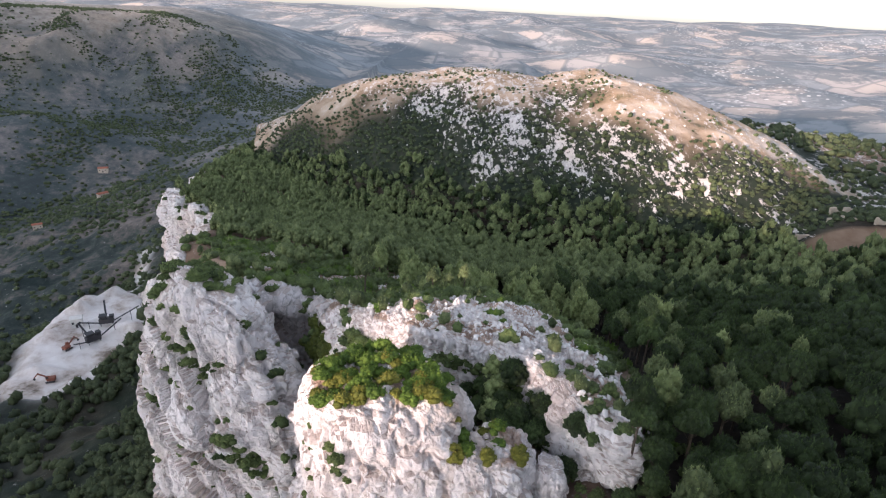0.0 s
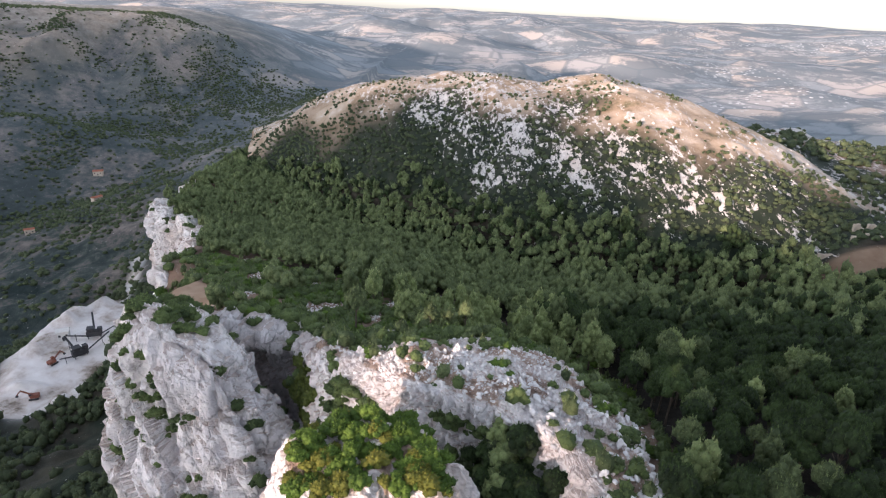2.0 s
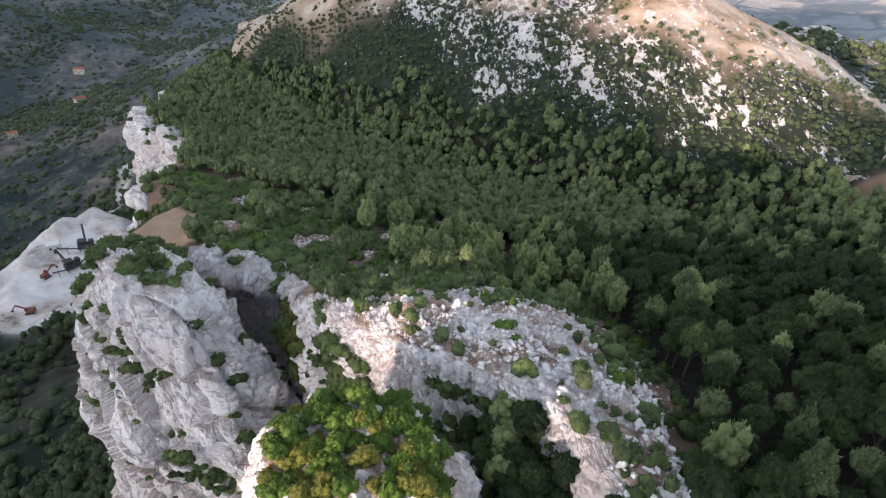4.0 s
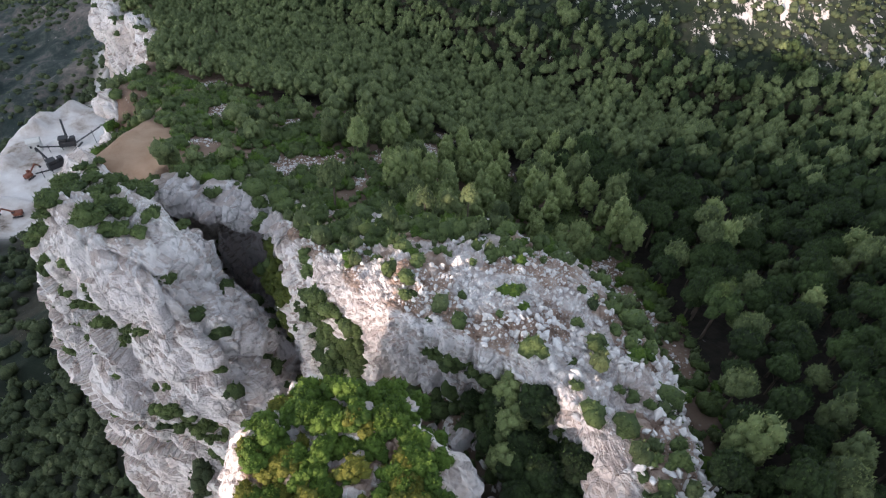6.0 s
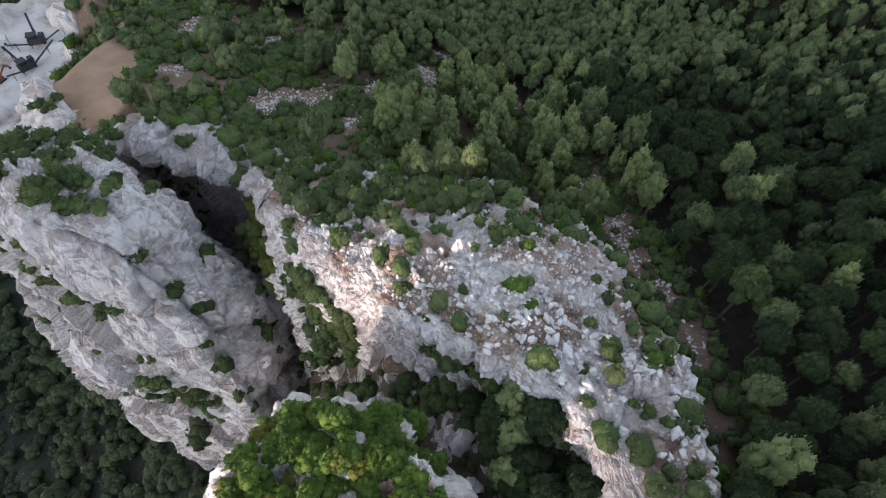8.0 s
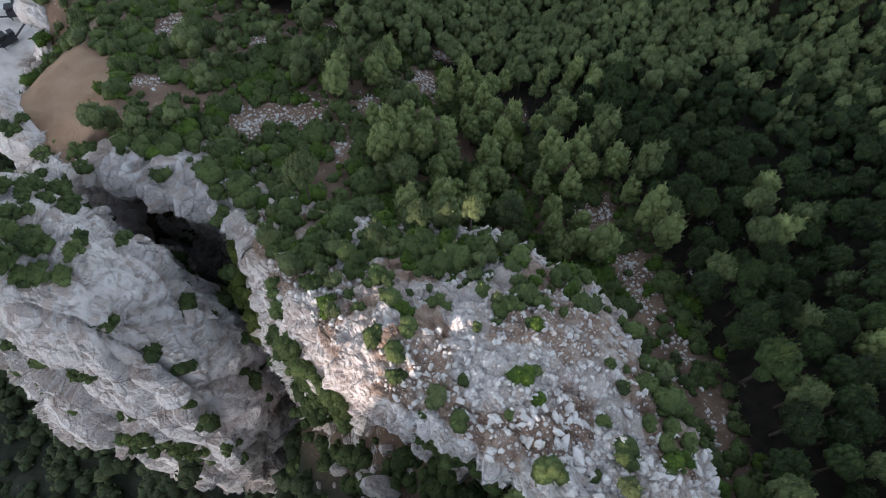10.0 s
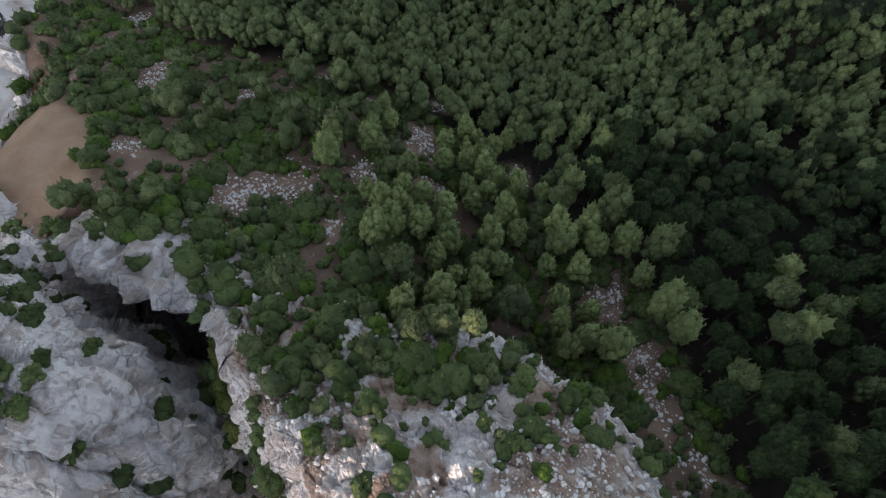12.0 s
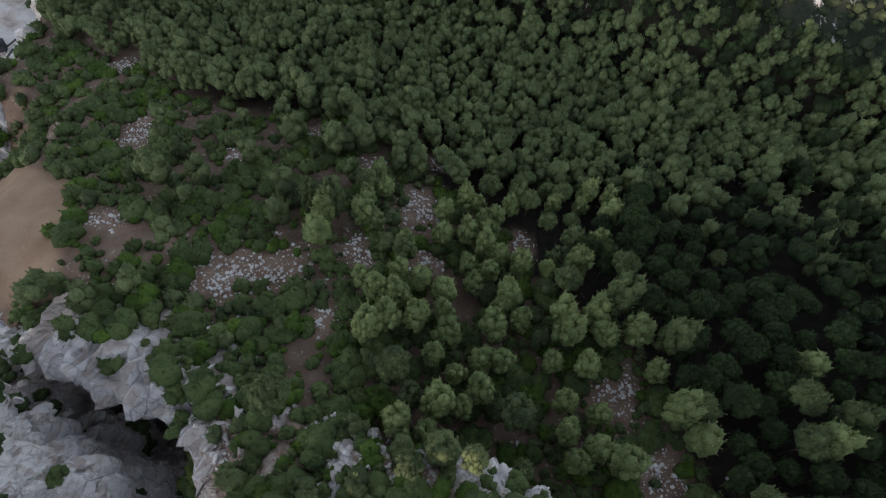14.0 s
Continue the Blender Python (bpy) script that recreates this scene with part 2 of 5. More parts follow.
class Nodes:
    """Short ways to add shader nodes."""

    def __init__(self, tree, bsdf):
        self.t, self.b = tree, bsdf

    def link(self, value, socket):
        if hasattr(value, "is_output"):
            self.t.links.new(value, socket)
        else:
            socket.default_value = value

    def place(self):
        return self.t.nodes.new("ShaderNodeNewGeometry").outputs["Position"]

    def local(self):
        return self.t.nodes.new("ShaderNodeTexCoord").outputs["Object"]

    def attr(self, name):
        n = self.t.nodes.new("ShaderNodeAttribute")
        n.attribute_name = name
        return n.outputs["Fac"]

    def noise(self, scale, detail=4, rough=0.55, at=None, stretch=None):
        n = self.t.nodes.new("ShaderNodeTexNoise")
        n.inputs["Scale"].default_value, n.inputs["Detail"].default_value, n.inputs["Roughness"].default_value = scale, detail, rough
        v = at or self.place()
        if stretch:
            mp = self.t.nodes.new("ShaderNodeMapping")
            mp.inputs["Scale"].default_value = stretch
            self.t.links.new(v, mp.inputs[0])
            v = mp.outputs[0]
        self.t.links.new(v, n.inputs["Vector"])
        return n.outputs["Fac"]

    def cells(self, scale, what="Distance", feature="F1", at=None):
        n = self.t.nodes.new("ShaderNodeTexVoronoi")
        n.feature = feature
        n.inputs["Scale"].default_value = scale
        self.t.links.new(at or self.place(), n.inputs["Vector"])
        return n.outputs[what]

    def warped(self, amount=0.5, stretch=(1, 1, 0.55)):
        """Place in the world, bent by noise, for cracks that wander."""
        n = self.t.nodes.new("ShaderNodeTexNoise")
        n.inputs["Scale"].default_value, n.inputs["Detail"].default_value = 0.5, 4
        p = self.place()
        self.t.links.new(p, n.inputs["Vector"])
        a = self.t.nodes.new("ShaderNodeVectorMath")
        a.operation = "MULTIPLY_ADD"
        self.t.links.new(n.outputs["Color"], a.inputs[0])
        a.inputs[1].default_value = (amount * 4, amount * 4, amount * 4)
        self.t.links.new(p, a.inputs[2])
        m = self.t.nodes.new("ShaderNodeMapping")
        m.inputs["Scale"].default_value = stretch
        m.inputs["Rotation"].default_value = (0.1, 0.35, 0.4)
        self.t.links.new(a.outputs[0], m.inputs[0])
        return m.outputs[0]

    def ramp(self, fac, stops):
        n = self.t.nodes.new("ShaderNodeValToRGB")
        e = n.color_ramp.elements
        while len(e) < len(stops):
            e.new(0.5)
        for el, (p, c) in zip(e, stops):
            el.position = p
            el.color = (c, c, c, 1) if isinstance(c, (int, float)) else (*c, 1)
        self.t.links.new(fac, n.inputs[0])
        return n.outputs[0]

    def mix(self, fac, a, b, mode="MIX"):
        n = self.t.nodes.new("ShaderNodeMix")
        n.data_type, n.blend_type = "RGBA", mode
        n.clamp_factor = True
        self.link(fac, n.inputs[0])
        self.link((*a, 1) if isinstance(a, tuple) else a, n.inputs[6])
        self.link((*b, 1) if isinstance(b, tuple) else b, n.inputs[7])
        return n.outputs[2]

    def maths(self, op, a, b=0.0):
        n = self.t.nodes.new("ShaderNodeMath")
        n.operation = op
        self.link(a, n.inputs[0])
        self.link(b, n.inputs[1])
        return n.outputs[0]

    def island(self):
        return self.t.nodes.new("ShaderNodeNewGeometry").outputs["Random Per Island"]

    def each(self):
        return self.t.nodes.new("ShaderNodeObjectInfo").outputs["Random"]

    def upward(self):
        s = self.t.nodes.new("ShaderNodeSeparateXYZ")
        self.t.links.new(self.t.nodes.new("ShaderNodeNewGeometry").outputs["Normal"], s.inputs[0])
        return s.outputs[2]

    def finish(self, colour, rough=0.9, height=None, strength=0.5, dist=0.1):
        self.link(colour, self.b.inputs["Base Color"])
        self.link(rough, self.b.inputs["Roughness"])
        if height is not None:
            n = self.t.nodes.new("ShaderNodeBump")
            n.inputs["Strength"].default_value, n.inputs["Distance"].default_value = strength, dist
            self.t.links.new(height, n.inputs["Height"])
            self.t.links.new(n.outputs[0], self.b.inputs["Normal"])


def limestone_colour(n):
    base = n.ramp(n.noise(0.12, 5), [(0.3, (0.80, 0.745, 0.735)), (0.48, (0.89, 0.838, 0.833)), (0.72, (0.93, 0.888, 0.885))])
    warm = n.ramp(n.noise(0.09, 4, 0.6, stretch=(1, 1, 0.35)), [(0.5, 0.0), (0.68, 1.0)])
    c = n.mix(n.maths("MULTIPLY", warm, 0.5), base, (0.58, 0.42, 0.33))
    grey = n.ramp(n.noise(0.45, 6, 0.65, stretch=(1, 1, 0.3)), [(0.46, 0.0), (0.66, 1.0)])
    c = n.mix(n.maths("MULTIPLY", grey, 0.20), c, (0.33, 0.315, 0.31))
    pit = n.ramp(n.noise(1.1, 3, 0.5, stretch=(1, 1, 0.6)), [(0.62, 0.0), (0.70, 1.0)])
    c = n.mix(n.maths("MULTIPLY", pit, 0.42), c, (0.15, 0.13, 0.11))
    return n.mix(n.maths("MULTIPLY", n.ramp(n.noise(2.5, 5, 0.7), [(0.54, 0.0), (0.74, 1.0)]), 0.20), c, (0.30, 0.28, 0.25))


def limestone(n):
    at = n.warped()
    wide = n.ramp(n.cells(0.32, "Distance", "DISTANCE_TO_EDGE", at), [(0.0, 1.0), (0.055, 0.0)])
    fine = n.ramp(n.cells(1.1, "Distance", "DISTANCE_TO_EDGE", at), [(0.0, 1.0), (0.07, 0.0)])
    crack = n.maths("ADD", wide, n.maths("MULTIPLY", fine, n.ramp(n.noise(0.3, 3), [(0.42, 0.0), (0.6, 0.8)])))
    h = n.maths("ADD", n.noise(0.9, 8, 0.65), n.maths("MULTIPLY", n.noise(3.5, 6, 0.7), 0.5))
    h = n.maths("SUBTRACT", h, n.maths("MULTIPLY", crack, 0.22))
    flat = n.ramp(n.maths("ABSOLUTE", n.upward()), [(0.60, 0.0), (0.80, 1.0)])
    patch = n.ramp(n.noise(0.16, 6, 0.65), [(0.39, 0.0), (0.48, 1.0)])
    earth = n.ramp(n.noise(0.5, 6, 0.65), [(0.3, (0.20, 0.135, 0.10)), (0.46, (0.36, 0.255, 0.20)), (0.58, (0.46, 0.355, 0.295)), (0.70, (0.68, 0.63, 0.60))])
    stained = n.maths("MULTIPLY", n.maths("MULTIPLY", flat, patch), 0.6)
    loose = n.ramp(n.maths("ADD", n.attr("soil"), n.maths("MULTIPLY", n.maths("SUBTRACT", n.noise(1.1, 6, 0.7), 0.5), 1.1)), [(0.30, 0.0), (0.55, 1.0)])
    c = n.mix(n.maths("MULTIPLY", n.maths("MULTIPLY", n.maths("MINIMUM", crack, 1.0), n.ramp(n.noise(0.22, 4, 0.6), [(0.42, 0.15), (0.62, 1.0)])), 0.55), limestone_colour(n), (0.10, 0.085, 0.072))
    n.finish(n.mix(n.maths("MAXIMUM", stained, n.maths("MULTIPLY", loose, n.ramp(n.attr("soil"), [(0.05, 0.0), (0.25, 1.0)]))), c, earth), 0.92, h, 1.0, 0.6)


def rubble_stone(n):
    c = n.ramp(n.each(), [(0.0, (0.72, 0.69, 0.68)), (0.5, (0.82, 0.80, 0.79)), (1.0, (0.89, 0.87, 0.87))])
    c = n.mix(n.maths("MULTIPLY", n.island(), 0.40), c, (0.42, 0.36, 0.33))
    n.finish(n.mix(n.ramp(n.noise(2.0, 5), [(0.5, 0.0), (0.75, 0.7)]), c, (0.30, 0.27, 0.24)), 0.92, n.noise(3.0, 6), 0.6, 0.15)


def ground(n):
    """Soil, gravel, shade-darkened forest floor, limestone, haze-tinted fields: shared out by the land's marks."""
    soil = n.ramp(n.noise(0.35, 6), [(0.3, (0.13, 0.085, 0.062)), (0.55, (0.22, 0.15, 0.11)), (0.75, (0.28, 0.2, 0.15))])
    chips = n.ramp(n.cells(1.5, "Distance"), [(0.12, 1.0), (0.26, 0.0)])
    soil = n.mix(n.maths("MULTIPLY", chips, n.ramp(n.noise(0.12, 4), [(0.42, 0.0), (0.6, 1.0)])), soil, (0.52, 0.49, 0.45))
    # needle litter, taken near black to paint in the shade between trees
    shaded_litter = n.ramp(n.noise(0.8, 6), [(0.3, (0.008, 0.007, 0.005)), (0.7, (0.030, 0.023, 0.017))])
    c = n.mix(n.attr("wood"), soil, shaded_litter)
    scrub = n.ramp(n.noise(0.10, 8, 0.7), [(0.3, (0.010, 0.016, 0.011)), (0.5, (0.022, 0.030, 0.019)), (0.66, (0.045, 0.048, 0.034)), (0.8, (0.12, 0.10, 0.08))])
    c = n.mix(n.attr("scrub"), c, scrub)
    # greens of the valley side carry a slight blue for distance haze
    cover = n.maths("ADD", n.noise(0.012, 6, 0.6), n.maths("MULTIPLY", n.maths("SUBTRACT", n.noise(0.075, 8, 0.78), 0.5), 1.1))
    slope = n.ramp(cover, [(0.34, (0.018, 0.028, 0.026)), (0.48, (0.036, 0.048, 0.044)), (0.54, (0.070, 0.076, 0.068)), (0.60, (0.105, 0.094, 0.086)), (0.76, (0.20, 0.17, 0.155))])
    c = n.mix(n.attr("valley"), c, slope)
    dry = n.ramp(n.noise(0.07, 8, 0.68), [(0.30, (0.09, 0.085, 0.045)), (0.42, (0.30, 0.22, 0.15)), (0.56, (0.44, 0.35, 0.27)), (0.75, (0.60, 0.53, 0.47))])
    c = n.mix(n.attr("dry"), c, dry)
    broken = n.ramp(n.maths("ADD", n.attr("rock"), n.maths("MULTIPLY", n.maths("SUBTRACT", n.noise(0.50, 7, 0.75, stretch=(1.0, 0.45, 0.7)), 0.5), 3.2)), [(0.46, 0.0), (0.58, 1.0)])
    weathered = n.mix(n.ramp(n.noise(0.5, 6, 0.7), [(0.35, 0.45), (0.65, 0.95)]), limestone_colour(n), (0.42, 0.395, 0.375))
    c = n.mix(broken, c, weathered)
    dust = n.ramp(n.noise(0.055, 7, 0.65), [(0.34, (0.16, 0.13, 0.10)), (0.42, (0.48, 0.42, 0.38)), (0.50, (0.64, 0.60, 0.58)), (0.7, (0.80, 0.78, 0.77))])
    c = n.mix(n.attr("dust"), c, dust)
    bare = n.ramp(n.noise(0.25, 5), [(0.3, (0.30, 0.19, 0.12)), (0.7, (0.42, 0.29, 0.2))])
    c = n.mix(n.attr("bare"), c, bare)
    # distance haze painted in: fields, hedges and woods in pale grey-blue tones
    hazed_plots = n.ramp(n.cells(0.009, "Color"), [(0.0, (0.200, 0.228, 0.252)), (0.3, (0.250, 0.270, 0.287)), (0.5, (0.362, 0.342, 0.333)), (0.68, (0.438, 0.378, 0.333)), (0.8, (0.250, 0.276, 0.292)), (1.0, (0.425, 0.372, 0.333))])
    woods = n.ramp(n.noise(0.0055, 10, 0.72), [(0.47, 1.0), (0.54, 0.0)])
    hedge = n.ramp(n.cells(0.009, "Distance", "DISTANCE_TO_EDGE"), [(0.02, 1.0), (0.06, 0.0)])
    hazed_plots = n.mix(n.maths("MULTIPLY", hedge, 0.6), hazed_plots, (0.13, 0.155, 0.175))
    hazed_plots = n.mix(n.maths("MULTIPLY", woods, 0.85), hazed_plots, (0.13, 0.155, 0.175))
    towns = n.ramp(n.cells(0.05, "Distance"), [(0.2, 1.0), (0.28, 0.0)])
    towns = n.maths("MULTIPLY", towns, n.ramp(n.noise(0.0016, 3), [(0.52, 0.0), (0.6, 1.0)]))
    hazed_plots = n.mix(n.maths("MULTIPLY", towns, 0.8), hazed_plots, (0.62, 0.62, 0.62))
    c = n.mix(n.attr("plain"), c, hazed_plots)
    n.finish(c, 0.95, n.noise(1.2, 8, 0.65), 0.7, 0.35)


def leaves(dark, light):
    def build(n):
        v = n.maths("ADD", n.maths("MULTIPLY", n.island(), 0.28), n.maths("MULTIPLY", n.each(), 0.32))
        v = n.maths("ADD", v, n.maths("MULTIPLY", n.ramp(n.noise(0.33, 2), [(0.3, 0.0), (0.7, 1.0)]), 0.40))
        c = n.ramp(v, [(0.1, tuple(0.8 * d for d in dark)), (0.9, tuple(0.82 * l for l in light))])
        c = n.mix(n.maths("MULTIPLY", n.ramp(n.noise(0.045, 3), [(0.4, 0.0), (0.65, 1.0)]), 0.45), c, tuple(0.55 * d + 0.2 * l for d, l in zip(dark, light)))
        # upper tufts take paler colours, which paints the light on crown tops
        lit_tufts = n.mix(n.island(), tuple(0.9 * l for l in light), tuple(min(1.5 * l, 0.6) for l in light))
        c = n.mix(n.maths("MULTIPLY", n.attr("lighter"), 0.5), c, lit_tufts)
        # dark noise spots paint the shade between leaf clusters into the colour
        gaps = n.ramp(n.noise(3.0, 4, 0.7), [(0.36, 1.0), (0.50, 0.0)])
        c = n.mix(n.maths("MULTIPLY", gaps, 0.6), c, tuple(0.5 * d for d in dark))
        n.finish(c, 0.8, n.noise(2.6, 6, 0.7), 1.0, 0.35)
    return build


def bark(n):
    n.finish(n.ramp(n.noise(6.0, 5, stretch=(1, 1, 0.2)), [(0.3, (0.05, 0.037, 0.03)), (0.7, (0.16, 0.125, 0.1))]), 0.95, n.noise(9, 5), 0.6, 0.05)


def plain_paint(colour, rough=0.6):
    def build(n):
        n.finish(n.mix(n.maths("MULTIPLY", n.noise(1.5, 5), 0.5), colour, tuple(0.6 * c for c in colour)), rough)
    return build


LIMESTONE = material("limestone", limestone)
STONE = material("rubble stone", rubble_stone)
GROUND = material("ground", ground)
# pine tones: species green with light and shade put in, assigned by place
PINE_LIT = material("pine needles, lit tone", leaves((0.135, 0.180, 0.070), (0.450, 0.530, 0.205)))
PINE_SHADED = material("pine needles, shaded tone", leaves((0.005, 0.012, 0.004), (0.088, 0.135, 0.042)))
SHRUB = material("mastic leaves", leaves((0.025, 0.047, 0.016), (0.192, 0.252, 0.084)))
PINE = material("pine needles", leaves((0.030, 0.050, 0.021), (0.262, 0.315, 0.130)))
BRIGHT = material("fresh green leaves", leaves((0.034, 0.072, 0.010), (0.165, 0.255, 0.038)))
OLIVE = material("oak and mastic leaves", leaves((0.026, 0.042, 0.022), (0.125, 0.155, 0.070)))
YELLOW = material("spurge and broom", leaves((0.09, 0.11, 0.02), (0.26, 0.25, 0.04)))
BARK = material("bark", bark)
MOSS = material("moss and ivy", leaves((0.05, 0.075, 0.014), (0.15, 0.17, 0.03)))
RUST = material("red machine paint", plain_paint((0.24, 0.09, 0.06)))
WHITEWASH = material("white sheet wall", plain_paint((0.72, 0.71, 0.69)))
TILES = material("red roof tiles", plain_paint((0.36, 0.14, 0.09), 0.85))
MASONRY = material("weathered tan masonry", plain_paint((0.46, 0.39, 0.32), 0.95))
PLASTER = material("pale plaster", plain_paint((0.55, 0.48, 0.40), 0.9))
MACHINE = material("dark machine paint", plain_paint((0.05, 0.05, 0.055)))

# ---- mesh helpers ----


def mesh_of(name, verts, faces, mat, shade=True, lighter=None):
    """A mesh from arrays; faces: an (n, 3) or (n, 4) array, or a list of such."""
    me = bpy.data.meshes.new(name)
    blocks = faces if isinstance(faces, list) else [faces]
    loops = np.concatenate([b.ravel() for b in blocks]).astype(np.int32)
    sizes = np.concatenate([np.full(len(b), b.shape[1]) for b in blocks]).astype(np.int32)
    me.vertices.add(len(verts))
    me.vertices.foreach_set("co", np.asarray(verts, np.float32).ravel())
    me.loops.add(len(loops))
    me.loops.foreach_set("vertex_index", loops)
    me.polygons.add(len(sizes))
    me.polygons.foreach_set("loop_start", np.concatenate([[0], np.cumsum(sizes)[:-1]]).astype(np.int32))
    me.polygons.foreach_set("use_smooth", np.full(len(sizes), shade))
    me.materials.append(mat)
    me.update(calc_edges=True)
    if lighter is not None:
        me.attributes.new("lighter", "FLOAT", "POINT").data.foreach_set("value", lighter.astype(np.float32))
    return me


def grid_faces(rows, cols, wrap=False):
    j, i = np.meshgrid(np.arange(cols if wrap else cols - 1), np.arange(rows - 1))
    k = (j + 1) % cols
    return np.stack([i * cols + j, i * cols + k, (i + 1) * cols + k, (i + 1) * cols + j], -1).reshape(-1, 4)


def grid_normals(p, wrap):
    """Normals of a grid of points (rows, cols, 3)."""
    du = np.roll(p, -1, 1) - np.roll(p, 1, 1)
    if not wrap:
        du[:, 0], du[:, -1] = p[:, 1] - p[:, 0], p[:, -1] - p[:, -2]
    dv = np.empty_like(p)
    dv[1:-1], dv[0], dv[-1] = p[2:] - p[:-2], p[1] - p[0], p[-1] - p[-2]
    n = np.cross(du, dv)
    return n / np.maximum(np.linalg.norm(n, axis=2, keepdims=True), 1e-9)


def fracture(p, big, seed):
    """Relief of broken limestone: tall blocks between joints that dip to one side, smaller blocks and chips on them."""
    q = p @ np.array([[0.93, 0.1, -0.34], [-0.12, 0.99, 0.05], [0.34, 0.0, 0.93]])
    q = q + np.stack([fbm(p / 4, 2, seed + 50), fbm(p / 4, 2, seed + 60), fbm(p / 4, 2, seed + 70)], 1) * 0.22
    gully = 1 - np.abs(vnoise(q * np.array([1, 1, 0.3]) / (big * 0.9), seed + 5))
    out = fbm(p / (big * 1.8), 2, seed) * 0.26 * big - 0.24 * big * smooth(0.88, 1.0, gully)
    for size, tall, step, tilt, groove in ((big, 0.45, 0.20, 0.20, 0.13), (big * 0.48, 0.55, 0.085, 0.10, 0.16), (big * 0.22, 0.7, 0.022, 0.035, 0.12), (big * 0.1, 0.85, 0.008, 0.018, 0.07)):
        gap, own, facet = cells(q * np.array([1, 1, tall]) / size, seed + int(size * 10))
        out += ((own - 0.5) * step + facet * tilt) * big + groove * size * (smooth(0.0, 0.45, gap) - smooth(0.07, 0.0, gap))
    return out


LEDGES = {}          # how far up its slab each point of a bedded rock mass lies
RELIEF = {}          # points of each rock mass and how far they stand out
SOLIDS = []          # meshes on which things can stand


def rock_mass(name, outline, spine, top, bottom, batter, label, category, step=0.33, big=5.0, seed=1, rings=26, round_off=2.0, calm=0.6, depth_of_relief=1.0, reach=None, beds=None, karst=0.0):
    """A free-standing block of limestone: from its spine out to its rim, over the rim and down its flanks."""
    o = np.array(outline + outline[:1], float)
    for _ in range(2):
        a, b = o[:-1], o[1:]
        o = np.stack([0.75 * a + 0.25 * b, 0.25 * a + 0.75 * b], 1).reshape(-1, 2)
        o = np.vstack([o, o[:1]])
    length = np.concatenate([[0], np.cumsum(np.linalg.norm(np.diff(o, axis=0), axis=1))])
    n = max(24, int(length[-1] / step))
    s = np.linspace(0, length[-1], n, endpoint=False)
    rim = np.stack([np.interp(s, length, o[:, 0]), np.interp(s, length, o[:, 1])], 1)
    a, b = np.array(spine[0], float), np.array(spine[1], float)
    k = np.clip((rim - a) @ (b - a) / max((b - a) @ (b - a), 1e-6), 0, 1)
    core = a + k[:, None] * (b - a)
    out_dir = rim - core
    out_dir /= np.linalg.norm(out_dir, axis=1, keepdims=True)
    rows = []
    for f in np.linspace(0.0, 1, rings):
        xy = core + (rim - core) * f
        z = top(xy[:, 0], xy[:, 1]) - round_off * f ** 7
        rows.append(np.column_stack([xy, z]))
    z_rim = rows[-1][:, 2]
    bottom = bottom(rim[:, 0], rim[:, 1]) if callable(bottom) else bottom
    depth = float(np.max(z_rim - bottom))
    m = int(depth / (step * (1.0 if depth < 45 else 1.25)))
    for i in range(1, m + 1):
        f = i / m
        z = z_rim + (bottom - z_rim) * f
        xy = rim + out_dir * (batter(rim[:, 0], rim[:, 1])[:, None] * np.minimum(z_rim - z, reach(rim[:, 0], rim[:, 1]) if reach else 23.0)[:, None])
        rows.append(np.column_stack([xy, z]))
    p = np.stack(rows)
    nrm = grid_normals(p, True)
    if nrm[2].mean(0)[2] < 0:
        nrm = -nrm
    nrm[0] = (0, 0, 1)
    nrm[rings + 4:, :, 2] *= 0.4
    flat = p.reshape(-1, 3)
    disp = fracture(flat, big, seed).reshape(p.shape[:2]) * depth_of_relief
    disp *= np.interp(np.arange(len(rows)), [0, rings - 6, rings + 6], [calm, calm, 1.0])[:, None]
    if beds:
        thick, dip, proud = beds
        u = (flat[:, 2] + dip * flat[:, 0] + 0.25 * flat[:, 1] + 3.5 * vnoise(flat / 12, seed + 90)) / thick
        u = u + 0.35 * np.sin(u * 2.1)
        slab = u - np.floor(u)
        LEDGES[name] = slab
        ledge = proud * (0.55 + 0.45 * vnoise(flat / 13, seed + 92)) * (smooth(0.0, 0.10, slab) * (0.25 + 0.75 * slab) - 0.6)
        disp += ledge.reshape(disp.shape) * np.interp(np.arange(len(rows)), [rings - 4, rings + 8], [0.0, 1.0])[:, None]
    disp += (0.16 * np.abs(vnoise(flat / 0.9, seed + 80)) + 0.4 * np.maximum(vnoise(flat / 2.3, seed + 81), 0) ** 2).reshape(disp.shape)
    if karst:
        heads = 0.0
        for size, high in ((1.5, 1.0), (0.7, 0.45)):
            gap, own, facet = cells(flat / size + 0.3 * fbm(flat / 2, 2, seed + 95)[:, None], seed + 96)
            heads = heads + high * (np.maximum(own - 0.35, 0) * 1.3 + 0.35 * facet) * smooth(0.02, 0.30, gap)
        where = smooth(-0.12, 0.38, vnoise(flat / 5.5, seed + 97) + 0.5 * vnoise(flat / 2.2, seed + 98)).reshape(disp.shape)
        where = np.maximum(where, np.exp(-((np.arange(len(rows)) - rings) / 9.0) ** 2)[:, None])
        disp += karst * heads.reshape(disp.shape) * where
        soil = (1 - where) * (np.arange(len(rows)) < rings - 2)[:, None] * smooth(-0.6, -0.15, vnoise(flat / 7, seed + 99)).reshape(disp.shape)
    p = p + nrm * disp[..., None]
    faces = grid_faces(p.shape[0], n, True)
    RELIEF[name] = (p.reshape(-1, 3), disp.ravel())
    me = mesh_of(name, p.reshape(-1, 3), faces, LIMESTONE, False)
